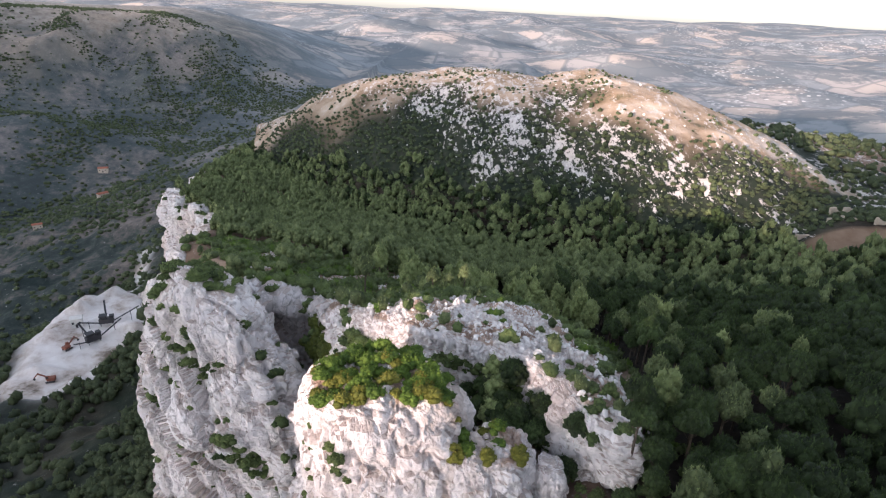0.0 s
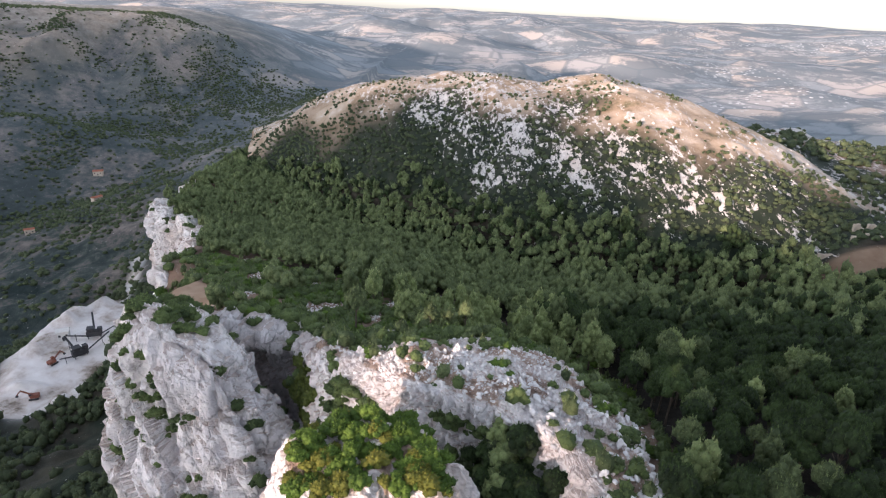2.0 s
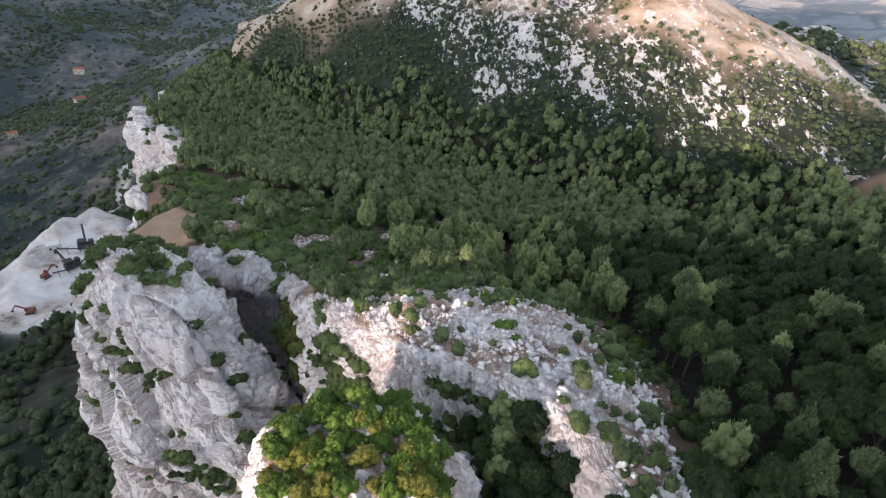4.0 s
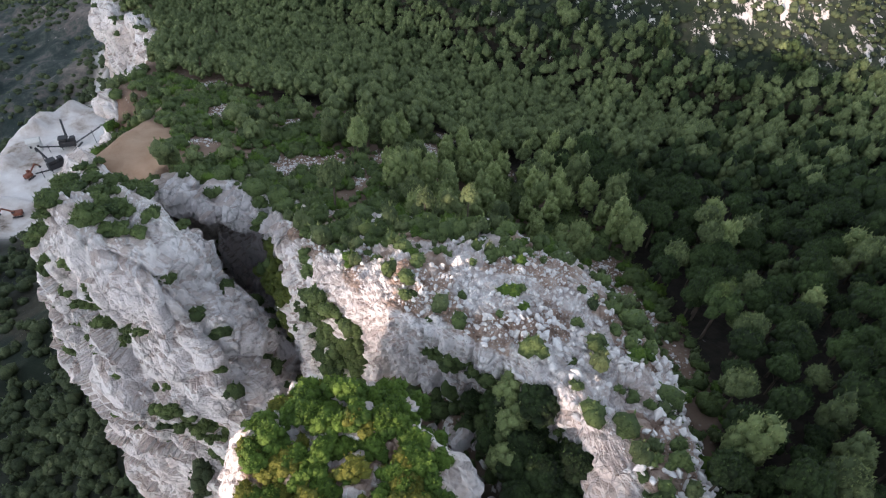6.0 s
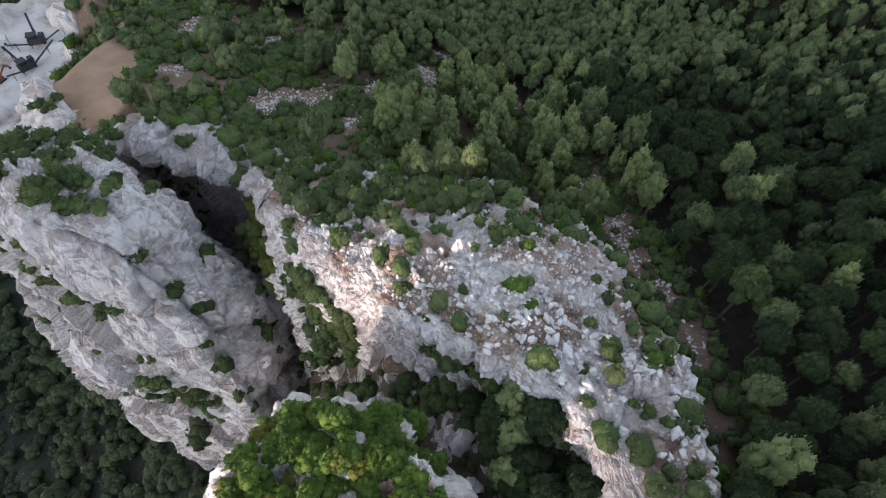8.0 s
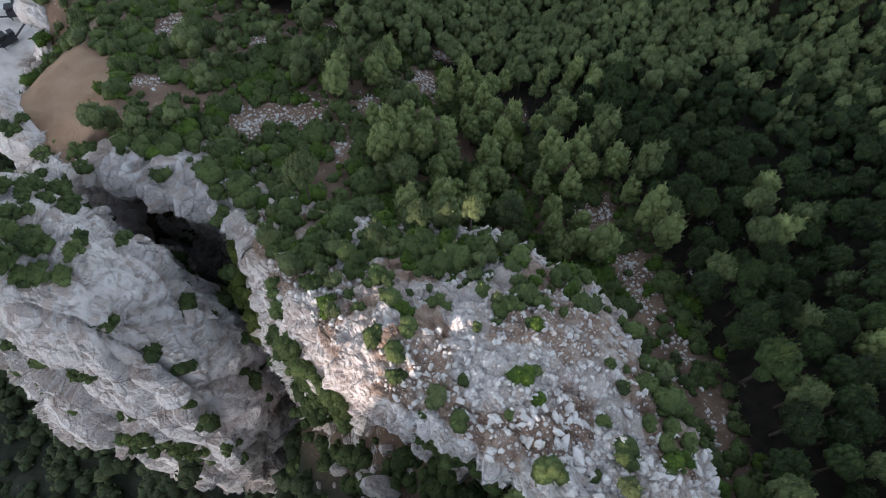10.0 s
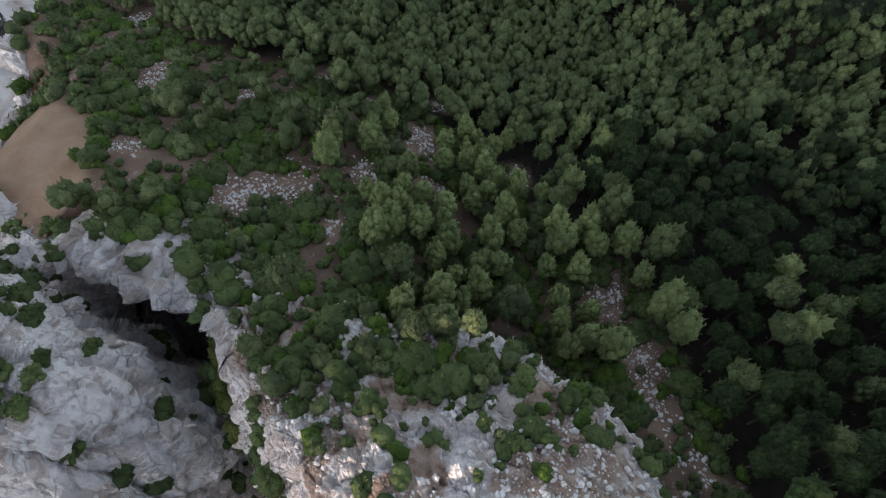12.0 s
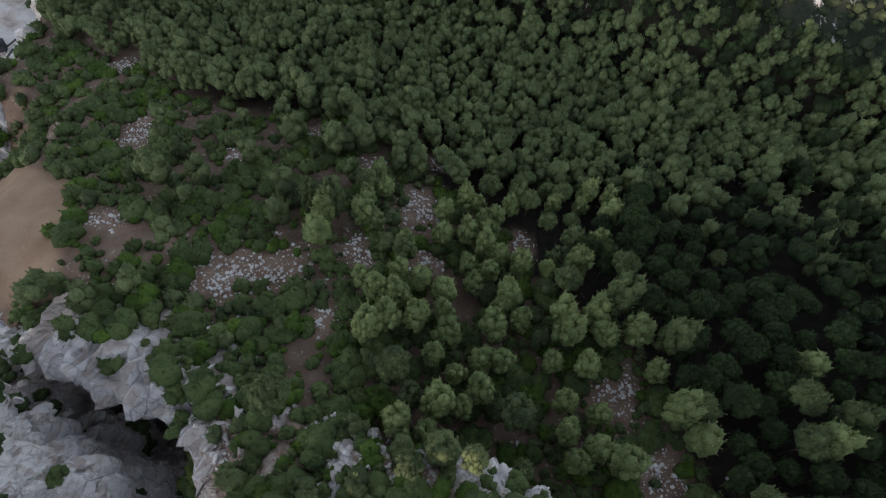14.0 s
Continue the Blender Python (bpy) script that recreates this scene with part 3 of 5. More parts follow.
    if karst:
        me.attributes.new("soil", "FLOAT", "POINT").data.foreach_set("value", soil.ravel().astype(np.float32))
    ob = new(name, me)
    tagged(ob, label, category)
    SOLIDS.append(ob)
    return ob


# ---- the ground: one sheet to the horizon ----
def spread(low, high, step, least, most, grow):
    mid = list(np.arange(low, high + step, step))
    s, v = step, mid[-1]
    while v < most:
        s *= grow
        v += s
        mid.append(v)
    s, v = step, mid[0]
    while v > least:
        s *= grow
        v -= s
        mid.insert(0, v)
    return np.array(mid)


gx = spread(-118, 130, 1.0, -3900, 3900, 1.05)
gy = spread(34, 232, 1.0, -1300, 4800, 1.04)
X, Y = np.meshgrid(gx, gy)
fx, fy = X.ravel(), Y.ravel()
fz, rim_d = land(fx, fy)
rough = fbm(xyz(fx / 5, fy / 5), 4, 61)
m_s = (fy - np.interp(fx, MX, FOOT_Y)) / np.maximum(np.interp(fx, MX, CREST_Y) - np.interp(fx, MX, FOOT_Y), 5)
hill = smooth(0.02, 0.1, m_s) * (rim_d > 0) * (fy < 520) * (fx < 260)
cliff = smooth(1.0, -1.5, rim_d) * smooth(-7, -4, rim_d)
slab = rockiness(fx, fy)
fz += rough * 0.35 * (np.hypot(fx, fy) < 500) + hill * slab * 0.5 * vnoise(xyz(fx / 2.6, fy / 4.0), 72)
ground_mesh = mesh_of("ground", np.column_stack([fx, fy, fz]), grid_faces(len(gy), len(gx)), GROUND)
dry = hill * dryness(fx, fy)
bare = smooth(1.08, 0.92, bare_slope(fx, fy) + 0.10 * rough)
far_k = smooth(700, 2400, np.hypot(fx, fy))
in_view = (rim_d > 0) & (fy < 330) & (fx < 170)
marks = {
    # the darkened litter also covers chasm floor and slope beyond the rim
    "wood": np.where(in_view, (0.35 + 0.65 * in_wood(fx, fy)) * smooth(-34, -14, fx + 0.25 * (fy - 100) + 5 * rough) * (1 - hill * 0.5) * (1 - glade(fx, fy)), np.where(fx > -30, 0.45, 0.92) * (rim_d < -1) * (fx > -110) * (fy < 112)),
    "scrub": np.where(in_view, hill, smooth(-3, -9, rim_d) * np.clip(0.8 + 0.25 * smooth(-0.35, 0.15, vnoise(xyz(fx / 24, fy / 24), 74) + rough * 0.5), 0, 1)) * (1 - dry),
    "dry": np.maximum(np.maximum(dry, 0.75 * smooth(5, 70, fz + 28 * rough) * (fx < -230) * (fy > 420)), smooth(170, 230, fx) * smooth(600, 300, fy) * 0.3),
    "rock": np.maximum(np.maximum(cliff * ((fx < 12) | (fy > 54)) * (fx < 60) * (fy < 420) * (1 - 0.62 * (fy < 94) * (fx > -32)), hill * (slab * (1 - 0.42 * dry) + 0.14 * dry)), (rim_d < -3) * (fx > -50) * (fy < 100) * 0.08) + 0.42 * np.exp(-((fx - 205) / 42) ** 2 - ((fy - 330) / 40) ** 2),
    "dust": np.maximum(np.maximum(quarry(fx, fy) * (rim_d < -4), 0.5 * smooth(1.15, 0.8, np.hypot((fx - 126) / 14, (fy - 196) / 11))), road(fx, fy) * 0.9),
    "valley": smooth(-30, -90, rim_d) * (fx < 60) * (quarry(fx, fy) < 0.3),
    "bare": np.maximum(bare * smooth(0.8, 1.8, rim_d), 0.55 * smooth(1.2, 0.85, np.hypot((fx - 117) / 19, (fy - 140.5) / 5.5))),
    # these haze-painted colours also thinly cover the far valley, by distance
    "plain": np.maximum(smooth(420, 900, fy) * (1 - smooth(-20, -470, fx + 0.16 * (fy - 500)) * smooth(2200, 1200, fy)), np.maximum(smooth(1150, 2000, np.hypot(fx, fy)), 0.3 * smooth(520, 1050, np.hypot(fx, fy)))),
}
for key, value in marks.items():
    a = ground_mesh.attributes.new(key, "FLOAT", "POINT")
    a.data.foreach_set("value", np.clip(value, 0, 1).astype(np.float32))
ground_ob = tagged(new("ground", ground_mesh), "limestone plateau with soil, shade-darkened forest floor and a far plain coloured for haze", "ground", kind="structure")
SOLIDS.append(ground_ob)

# ---- an unseen massif added behind the camera, which keeps the evening sun off the valley ----
bx = np.concatenate([np.arange(-3200, -1100, 60.0), np.arange(-1100, -600, 6.0), np.arange(-600, 1600, 60.0)])
# the dip near x -810 is cut to let sunlight reach the tower
crest = np.interp(bx, [-3200, -1650, -1150, -905, -870, -832, -816, -801, -790, -779, -755, -740, -500, 1600], [480, 352, 268, 258, 242, 232, 211, 210, 224, 242, 256, 266, 276, 300])
crest = crest + fbm(xyz(bx / 60, 0 * bx), 3, 91) * 2.5
back_rows = [np.column_stack([bx + 0.84 * (yy + 900), np.full(len(bx), yy), crest * hh + 60 * (1 - hh) - 40 * (hh == 0)]) for yy, hh in ((-620, 0.0), (-720, 0.45), (-820, 0.8), (-900, 1.0), (-1000, 0.75), (-1250, 0.0))]
massif = mesh_of("massif", np.concatenate(back_rows), grid_faces(len(back_rows), len(bx)), GROUND)
massif.attributes.new("scrub", "FLOAT", "POINT").data.foreach_set("value", np.full(len(massif.vertices), 0.8, np.float32))
tagged(new("massif", massif), "unseen scrub-covered ridge added behind the viewer to shade the valley", "mountain", kind="structure")

# ---- limestone masses along the rim ----
flat_batter = lambda a: (lambda x, y: np.full(len(x), a))
pillar = rock_mass("rock_pillar", [(-44.5, 85.5), (-42.5, 80.5), (-39.2, 77.2), (-35, 75.8), (-30, 75.2), (-28.6, 78), (-30.2, 82), (-33, 86.5), (-37.5, 91), (-43, 93), (-46, 91)],
                   ((-40, 85), (-35, 81.5)), lambda x, y: 60.2 - 0.36 * np.maximum(x + 38, 0) - 0.30 * np.maximum(y - 82, 0) - 0.25 * np.maximum(-x - 43, 0), -6.0,
                   lambda x, y: 0.15 + 0.08 * smooth(-39, -36, x) + 0.11 * smooth(-40.5, -43, x) + 0.28 * smooth(-34, -29.6, x) * smooth(74.8, 76.6, y), "tall pale limestone pillar with ledges of dark shrubs above a chasm", "rock", big=7.0, seed=3, step=0.28, depth_of_relief=0.75, beds=(12.5, 1.5, 3.2))
saddle = rock_mass("rock_saddle", [(-54, 93), (-49, 89), (-44, 88), (-40, 90.5), (-39, 95), (-41, 100.5), (-45.5, 106.5), (-50, 111), (-56, 113), (-58, 106), (-57, 98)],
                   ((-48, 94), (-50.5, 106)), lambda x, y: 47.5 - 0.6 * np.maximum(y - 90, 0) + 0.62 * np.maximum(y - 101, 0) - 0.22 * np.abs(x + 48), -8.0, flat_batter(0.06),
                   "low limestone saddle that ties the pillar to the plateau wall", "rock", big=4.5, seed=31, step=0.4)
ridge = rock_mass("rock_ridge", [(-21.5, 93), (-18.6, 88), (-15, 82), (-10.8, 76.6), (-7.5, 72.6), (-4.5, 69), (-1.5, 67.2), (4, 64.8), (9, 61.6), (12, 59.2), (14, 56.2), (15.4, 52.5), (18, 48.8), (21.5, 47.6), (23.4, 51), (22.6, 60), (22, 68), (20, 76), (15, 83), (7, 87), (-4, 90), (-14, 96)],
                  ((-15, 88), (17, 62)), lambda x, y: 61.2 - 0.12 * (y - 62) - 0.22 * np.maximum(y - 74, 0) - 0.35 * np.clip(-x - 2, 0, 6) - 0.10 * np.maximum(-x - 8, 0) - 0.20 * np.maximum(x - 10, 0), lambda x, y: 38 - 36 * smooth(-6, -19, x),
                  lambda x, y: 0.08 - 0.11 * smooth(4, -3, x) + 0.30 * smooth(-6.5, -9, x) * (y < 89) + 0.5 * smooth(18, 23, x), "broad pale limestone ridge strewn with rubble and low shrubs", "rock", big=4.2, seed=7, rings=70, round_off=1.4, calm=0.40, karst=0.75, step=0.3,
                  reach=lambda x, y: np.interp(-x, [6, 8.5, 12, 18, 21], [23, 15, 13, 7, 2]))
tower = rock_mass("rock_tower", [(-14.5, 53), (-12.5, 48.5), (-8, 46), (-2, 46), (2, 48), (3.2, 51), (1.5, 55), (-2, 58.5), (-7, 59.5), (-12, 57.5)],
                  ((-8, 52.5), (-3, 52)), lambda x, y: 62.4 - 0.16 * np.maximum(-x - 7, 0) - 0.05 * (y - 52), 10.0,
                  lambda x, y: 0.10 + 0.16 * smooth(50, 46, y), "pink-lit limestone tower with a cap of green and yellow shrubs", "rock", big=4.0, seed=11, step=0.3, round_off=1.2, karst=0.5)
block = rock_mass("rock_block", [(2.2, 46), (4, 43.5), (8, 43), (10.5, 45), (11, 49), (9.2, 51.5), (5.5, 51), (3, 49.5)],
                  ((5.5, 47), (8, 47.5)), lambda x, y: 58.0 + 0.0 * x, 20.0, flat_batter(0.12), "broken pale limestone block with shrubs on top", "rock", big=3.0, seed=13, step=0.28, round_off=1.0, karst=0.5)
finger = rock_mass("rock_finger", [(11.4, 47), (12.2, 45), (14, 44.8), (14.8, 46.5), (14, 48.6), (12.2, 48.8)],
                   ((12.6, 46.8), (13.4, 46.8)), lambda x, y: 56.3 - 0.3 * np.abs(x - 12.8), 30.0, flat_batter(0.2), "slender leaning limestone finger beside a wooded gully", "rock", big=2.0, seed=17, step=0.28)
crag = rock_mass("rock_crag", [(-113.5, 232), (-113, 224), (-109, 219), (-103, 216), (-97, 213), (-90, 206.5), (-84, 198), (-80, 190), (-76.5, 191), (-79, 200), (-86, 210), (-94, 218), (-102, 225), (-109, 233)],
                 ((-109, 225.5), (-80, 196)), lambda x, y: 26.0 - 5.5 * np.exp(-((x + 100) / 2.6) ** 2) - 2.5 * np.exp(-((x + 88) / 3.0) ** 2) - 0.10 * np.maximum(x + 95, 0), -50.0, lambda x, y: 0.05 + 0.10 * smooth(216, 210, y),
                 "grey limestone crag with two prongs on the rim of the cliff", "rock", big=6.5, seed=19, step=0.45, depth_of_relief=0.9, beds=(9.0, 1.3, 2.4))


def cliff_face(name, path, label, seed, big=6.0, step=0.7, inner=2.5, undercut=0.0, depth_of_relief=1.0):
    """A wall of rock under a stretch of the plateau's rim."""
    o = np.array(path, float)
    for _ in range(2):
        a, b = o[:-1], o[1:]
        o = np.vstack([o[:1], np.stack([0.75 * a + 0.25 * b, 0.25 * a + 0.75 * b], 1).reshape(-1, 2), o[-1:]])
    length = np.concatenate([[0], np.cumsum(np.linalg.norm(np.diff(o, axis=0), axis=1))])
    s = np.linspace(0, length[-1], int(length[-1] / step))
    rim = np.stack([np.interp(s, length, o[:, 0]), np.interp(s, length, o[:, 1])], 1)
    tan = np.gradient(rim, axis=0)
    k = np.ones(9) / 9
    tan = np.stack([np.convolve(np.pad(tan[:, c], 4, "edge"), k, "valid") for c in (0, 1)], 1)
    side = np.stack([-tan[:, 1], tan[:, 0]], 1)
    side /= np.linalg.norm(side, axis=1, keepdims=True)
    z_top = plateau(rim[:, 0], rim[:, 1]) if undercut else land(rim[:, 0] - side[:, 0] * 2, rim[:, 1] - side[:, 1] * 2)[0]
    low = rim + side * 6.0
    z_low = land(low[:, 0], low[:, 1])[0] - 2.0
    rows = []
    for f in np.linspace(0, 1, 12 if undercut else 6):
        xy = rim - side * (inner * (1 - f)) + side * 0.6
        rows.append(np.column_stack([xy, z_top - 1.1 * (1 - f) * (1.6 if undercut else 1) + 0.25 - 0.5 * f ** 4]))
    m = int(np.max(z_top - z_low) / step)
    for i in range(1, m + 1):
        f = i / m
        xy = rim + side * (0.6 + (0.8 if undercut else 5.0) * f ** 1.3 - undercut * float(smooth(0.03, 0.12, f)) * (1 - 0.5 * f))
        rows.append(np.column_stack([xy, z_top - 0.25 + (z_low - z_top) * f]))
    p = np.stack(rows)
    nrm = grid_normals(p, False)
    if (nrm[len(rows) // 2] * np.column_stack([side, np.zeros(len(side))])).sum() < 0:
        nrm = -nrm
    disp = fracture(p.reshape(-1, 3), big, seed).reshape(p.shape[:2]) * depth_of_relief
    disp *= np.clip((np.arange(len(rows)) - (3 if undercut else 0)) / (4.5 if undercut else 7.0), 0.0, 1)[:, None]
    if undercut:
        gap, own, facet = cells(p.reshape(-1, 3) / 1.6, seed + 7)
        disp += (np.maximum(own - 0.3, 0) * 1.7 * smooth(0.02, 0.3, gap)).reshape(disp.shape) * np.exp(-((np.arange(len(rows)) - 10) / 6.5) ** 2)[:, None]
    p = p + nrm * disp[..., None]
    RELIEF[name] = (p.reshape(-1, 3), disp.ravel())
    ob = tagged(new(name, mesh_of(name, p.reshape(-1, 3), grid_faces(p.shape[0], p.shape[1]), LIMESTONE, False)), label, "cliff", kind="structure")
    SOLIDS.append(ob)
    return ob


cliff_face("cliff_south", EDGE[9:16], "overhanging grey limestone wall above a dark chasm", 23, big=4.5, step=0.45, inner=10.0, undercut=7.5)
cliff_face("cliff_west", EDGE[13:26], "high grey and ochre limestone cliff below the plateau", 29, big=9.0, step=0.6, depth_of_relief=1.5)

# ---- plants and stones ----
from mathutils.bvhtree import BVHTree


def surface_tree(objects):
    verts, polys, off = [], [], 0
    for o in objects:
        me = o.data
        v = np.empty(len(me.vertices) * 3, np.float32)
        me.vertices.foreach_get("co", v)
        q = np.empty(len(me.loops), np.int32)
        me.loops.foreach_get("vertex_index", q)
        verts.append(v.reshape(-1, 3))
        polys.append(q.reshape(-1, 4) + off)
        off += len(me.vertices)
    return BVHTree.FromPolygons(np.concatenate(verts).tolist(), np.concatenate(polys).tolist())


SURFACE = surface_tree(SOLIDS)
RNG = np.random.default_rng(5)


def drop(x, y, z=140.0):
    """The first surface below (x, y, z): its height and normal."""
    hit = SURFACE.ray_cast(Vector((x, y, z)), Vector((0, 0, -1)))
    return (hit[0].z, hit[1]) if hit[0] is not None else (-300.0, Vector((0, 0, 1)))


def ico(level):
    bm = bmesh.new()
    bmesh.ops.create_icosphere(bm, subdivisions=level, radius=1.0)
    bm.verts.ensure_lookup_table()
    v = np.array([w.co[:] for w in bm.verts])
    f = np.array([[w.index for w in g.verts] for g in bm.faces])
    bm.free()
    return v, f


ICO1, ICO2, ICO3 = ico(1), ico(2), ico(3)


def clumps(rng, template, centres, radii, flat, count, length):
    """A crown built of many leafy cushions, each with its own uneven skin, and needle tufts on their upper sides,
    coloured as if lit.
    """
    v, f = template
    vs, fs, tufts, off = [], [], [], 0
    share = np.asarray(radii) ** 2 / np.sum(np.asarray(radii) ** 2)
    for c, r, part_of in zip(centres, radii, share):
        seed = int(rng.integers(999))
        skin = 1 + 0.26 * vnoise(v * 2.1 + seed, 3) + 0.20 * np.abs(vnoise(v * 4.5 + seed, 5)) + 0.06 * vnoise(v * 11 + seed, 4)
        body = v * skin[:, None] * r * np.where(v[:, 2:] > 0, np.array([1, 1, flat]), np.array([1, 1, 0.45])) + c
        vs.append(body)
        fs.append(f + off)
        off += len(body)
        n = max(3, int(count * part_of))
        wish = np.maximum(v[:, 2] + 0.30, 0)
        pick = rng.choice(len(v), n, p=wish / wish.sum())
        d = v[pick]
        base = body[pick] + rng.normal(size=(n, 3)) * 0.03
        side = np.cross(d, rng.normal(size=(n, 3)))
        side /= np.maximum(np.linalg.norm(side, axis=1, keepdims=True), 1e-6)
        ln = length * rng.uniform(0.6, 1.4, (n, 1))
        tip = base + (d * 0.6 + rng.normal(size=(n, 3)) * 0.35 + np.array([0, 0, 0.3])) * ln
        tufts.append(np.stack([base - side * ln * 0.4, base + side * ln * 0.4, tip], 1).reshape(-1, 3))
    t = np.concatenate(tufts)
    return np.concatenate(vs + [t]), np.concatenate(fs + [np.arange(len(t)).reshape(-1, 3) + off]), np.repeat((0.0, 1.0), (off, len(t)))


def stone_pine(rng, template, lumps, count, length):
    """An umbrella: cushions side by side over a nearly flat underside."""
    k = np.arange(lumps)
    d = 0.70 * np.sqrt((k + 0.3) / lumps)
    a = k * 2.39996 + rng.uniform(0, 6.28)
    d = d * rng.uniform(0.85, 1.15, lumps)
    c = np.stack([d * np.cos(a) * rng.uniform(0.8, 1.1), d * np.sin(a), 1.22 + 0.36 * (1 - (d / 0.75) ** 2) + rng.uniform(-0.07, 0.07, lumps)], 1)
    return clumps(rng, template, c, rng.uniform(0.85, 1.2, lumps) * 0.95 / math.sqrt(lumps) + 0.08, 0.80, count, length)


def aleppo_pine(rng, template, lumps, count, length):
    """A taller, looser crown: cushions at all heights round a bent leader."""
    k = np.arange(lumps)
    h = (k + 0.5) / lumps
    wide = 0.66 * np.sin(np.pi * (0.26 + 0.60 * h)) ** 0.8
    a = k * 2.39996 + rng.uniform(0, 6.28)
    lean = rng.uniform(-0.18, 0.18, 2)
    d = wide * rng.uniform(0.45, 1.1, lumps)
    c = np.stack([d * np.cos(a) + lean[0] * h, d * np.sin(a) + lean[1] * h, 0.68 + 1.12 * h + rng.uniform(-0.06, 0.06, lumps)], 1)
    return clumps(rng, template, c, rng.uniform(0.8, 1.25, lumps) * 1.12 / math.sqrt(lumps) + 0.08, 0.95, count, length)


def bush_crown(rng, template, lumps, count, length):
    """A low shrub: close cushions heaped over the ground."""
    k = np.arange(lumps)
    d = 0.66 * np.sqrt((k + 0.25) / lumps) * rng.uniform(0.8, 1.2, lumps)
    a = k * 2.39996 + rng.uniform(0, 6.28)
    c = np.stack([d * np.cos(a), d * np.sin(a) * rng.uniform(0.7, 1.0), 0.12 + 0.38 * (1 - (d / 0.8) ** 2) * rng.uniform(0.6, 1.2, lumps)], 1)
    return clumps(rng, template, c, rng.uniform(0.75, 1.3, lumps) * 0.95 / math.sqrt(lumps) + 0.06, 0.85, count, length)


def trunk_mesh(rng):
    """A tapered, slightly bent trunk with a few limbs, one metre in crown radius."""
    bm = bmesh.new()

    def limb(path, r0, r1, sides=6):
        rings = []
        for i, c in enumerate(path):
            r = r0 + (r1 - r0) * i / (len(path) - 1)
            rings.append([bm.verts.new((c[0] + r * math.cos(k * 6.2832 / sides), c[1] + r * math.sin(k * 6.2832 / sides), c[2])) for k in range(sides)])
        for a, b in zip(rings, rings[1:]):
            for k in range(sides):
                bm.faces.new((a[k], a[(k + 1) % sides], b[(k + 1) % sides], b[k]))
        bm.faces.new(rings[-1])

    bend = rng.uniform(-0.12, 0.12, 2)
    limb([(bend[0] * t * t, bend[1] * t * t, -0.15 + 1.75 * t) for t in (0, 0.25, 0.5, 0.75, 1)], 0.085, 0.04)
    for i in range(5):
        a = i * 1.3 + rng.uniform(0, 0.6)
        limb([(0.1 * math.cos(a) * t + bend[0] * 0.3, 0.1 * math.sin(a) * t + bend[1] * 0.3, 0.72 + 0.08 * i) if t == 0 else
              (0.55 * t * math.cos(a), 0.55 * t * math.sin(a), 0.72 + 0.08 * i + 0.45 * t) for t in (0, 0.5, 1)], 0.035, 0.015, 4)
    me = bpy.data.meshes.new("trunk")
    bm.to_mesh(me)
    bm.free()
    me.materials.append(BARK)
    return me


def stone_shape(rng, template):
    v = template[0] * np.array([1, rng.uniform(0.45, 0.9), rng.uniform(0.45, 0.9)])
    for _ in range(11):
        d = rng.normal(size=3)
        d /= np.linalg.norm(d)
        over = np.maximum(v @ d - rng.uniform(0.28, 0.7), 0)
        v = v - over[:, None] * d
    return v * (1 + 0.05 * rng.normal(size=(len(v), 1))), template[1]


def gather(name, shapes, places, mat, label, category, smooth_shade=True):
    """One object of kind stuff out of many turned and scaled copies. places: rows of shape, x, y, z, turn, width, height."""
    vs, fs, gs, off = [], [], [], 0
    for k, x, y, z, a, w, h in places:
        v, f, *g = shapes[int(k) % len(shapes)]
        gs.extend(g)
        c, s = math.cos(a), math.sin(a)
        vs.append(np.column_stack([(v[:, 0] * c - v[:, 1] * s) * w + x, (v[:, 0] * s + v[:, 1] * c) * w + y, v[:, 2] * h + z]))
        fs.append(f + off)
        off += len(v)
    if not vs:
        return None
    ob = new(name, mesh_of(name, np.concatenate(vs), np.concatenate(fs), mat, smooth_shade, np.concatenate(gs) if gs else None))
    return tagged(ob, label, category, kind="stuff")


def scatter(x0, x1, y0, y1, gap, keep):
    """Jittered places on a grid, with keep(x, y) as the chance of each."""
    ys = np.arange(y0, y1, gap * 0.87)
    xs = np.arange(x0, x1, gap)
    px, py = np.meshgrid(xs, ys)
    px = px + (np.arange(len(ys)) % 2)[:, None] * gap / 2 + RNG.uniform(-0.36, 0.36, px.shape) * gap
    py = py + RNG.uniform(-0.36, 0.36, px.shape) * gap
    px, py = px.ravel(), py.ravel()
    ok = RNG.uniform(size=len(px)) < keep(px, py)
    return list(zip(px[ok].tolist(), py[ok].tolist()))


rim = edge_distance


def in_glade(x, y, room=0.0):
    out = np.zeros(x.shape, bool)
    for a, b, c, d in GLADES:
        out |= ((x - a) / (c + room)) ** 2 + ((y - b) / (d + room)) ** 2 < 1
    return out


def pine_chance(x, y):
    open_wood = (x > -20) & (x < 32) & (y > 87 + np.maximum(0, -x * 0.25)) & ((x > -14 + 0.35 * np.maximum(120 - y, 0)) | (x > -6))
    chance = np.where(in_wood(x, y), 0.98, np.where(open_wood, 0.85 + 0.35 * wobble(x, y, 8, 9), np.where((x > -42) & (x < 32) & (y > 100), 0.10, 0)))
    no = (rim(x, y) < np.where(y < 58, 0.8, 3)) | ((np.abs(x + 11) < 9.5) & (np.abs(y - 93) < 8.5)) | in_glade(x, y, 0.8) | (x > 0.95 * y + 16) | (upslope(x, y) > 0.12 + 0.07 * wobble(x, y, 9, 3)) | ((x > 96) & (y > 134.5))
    return np.where(no, 0, chance)


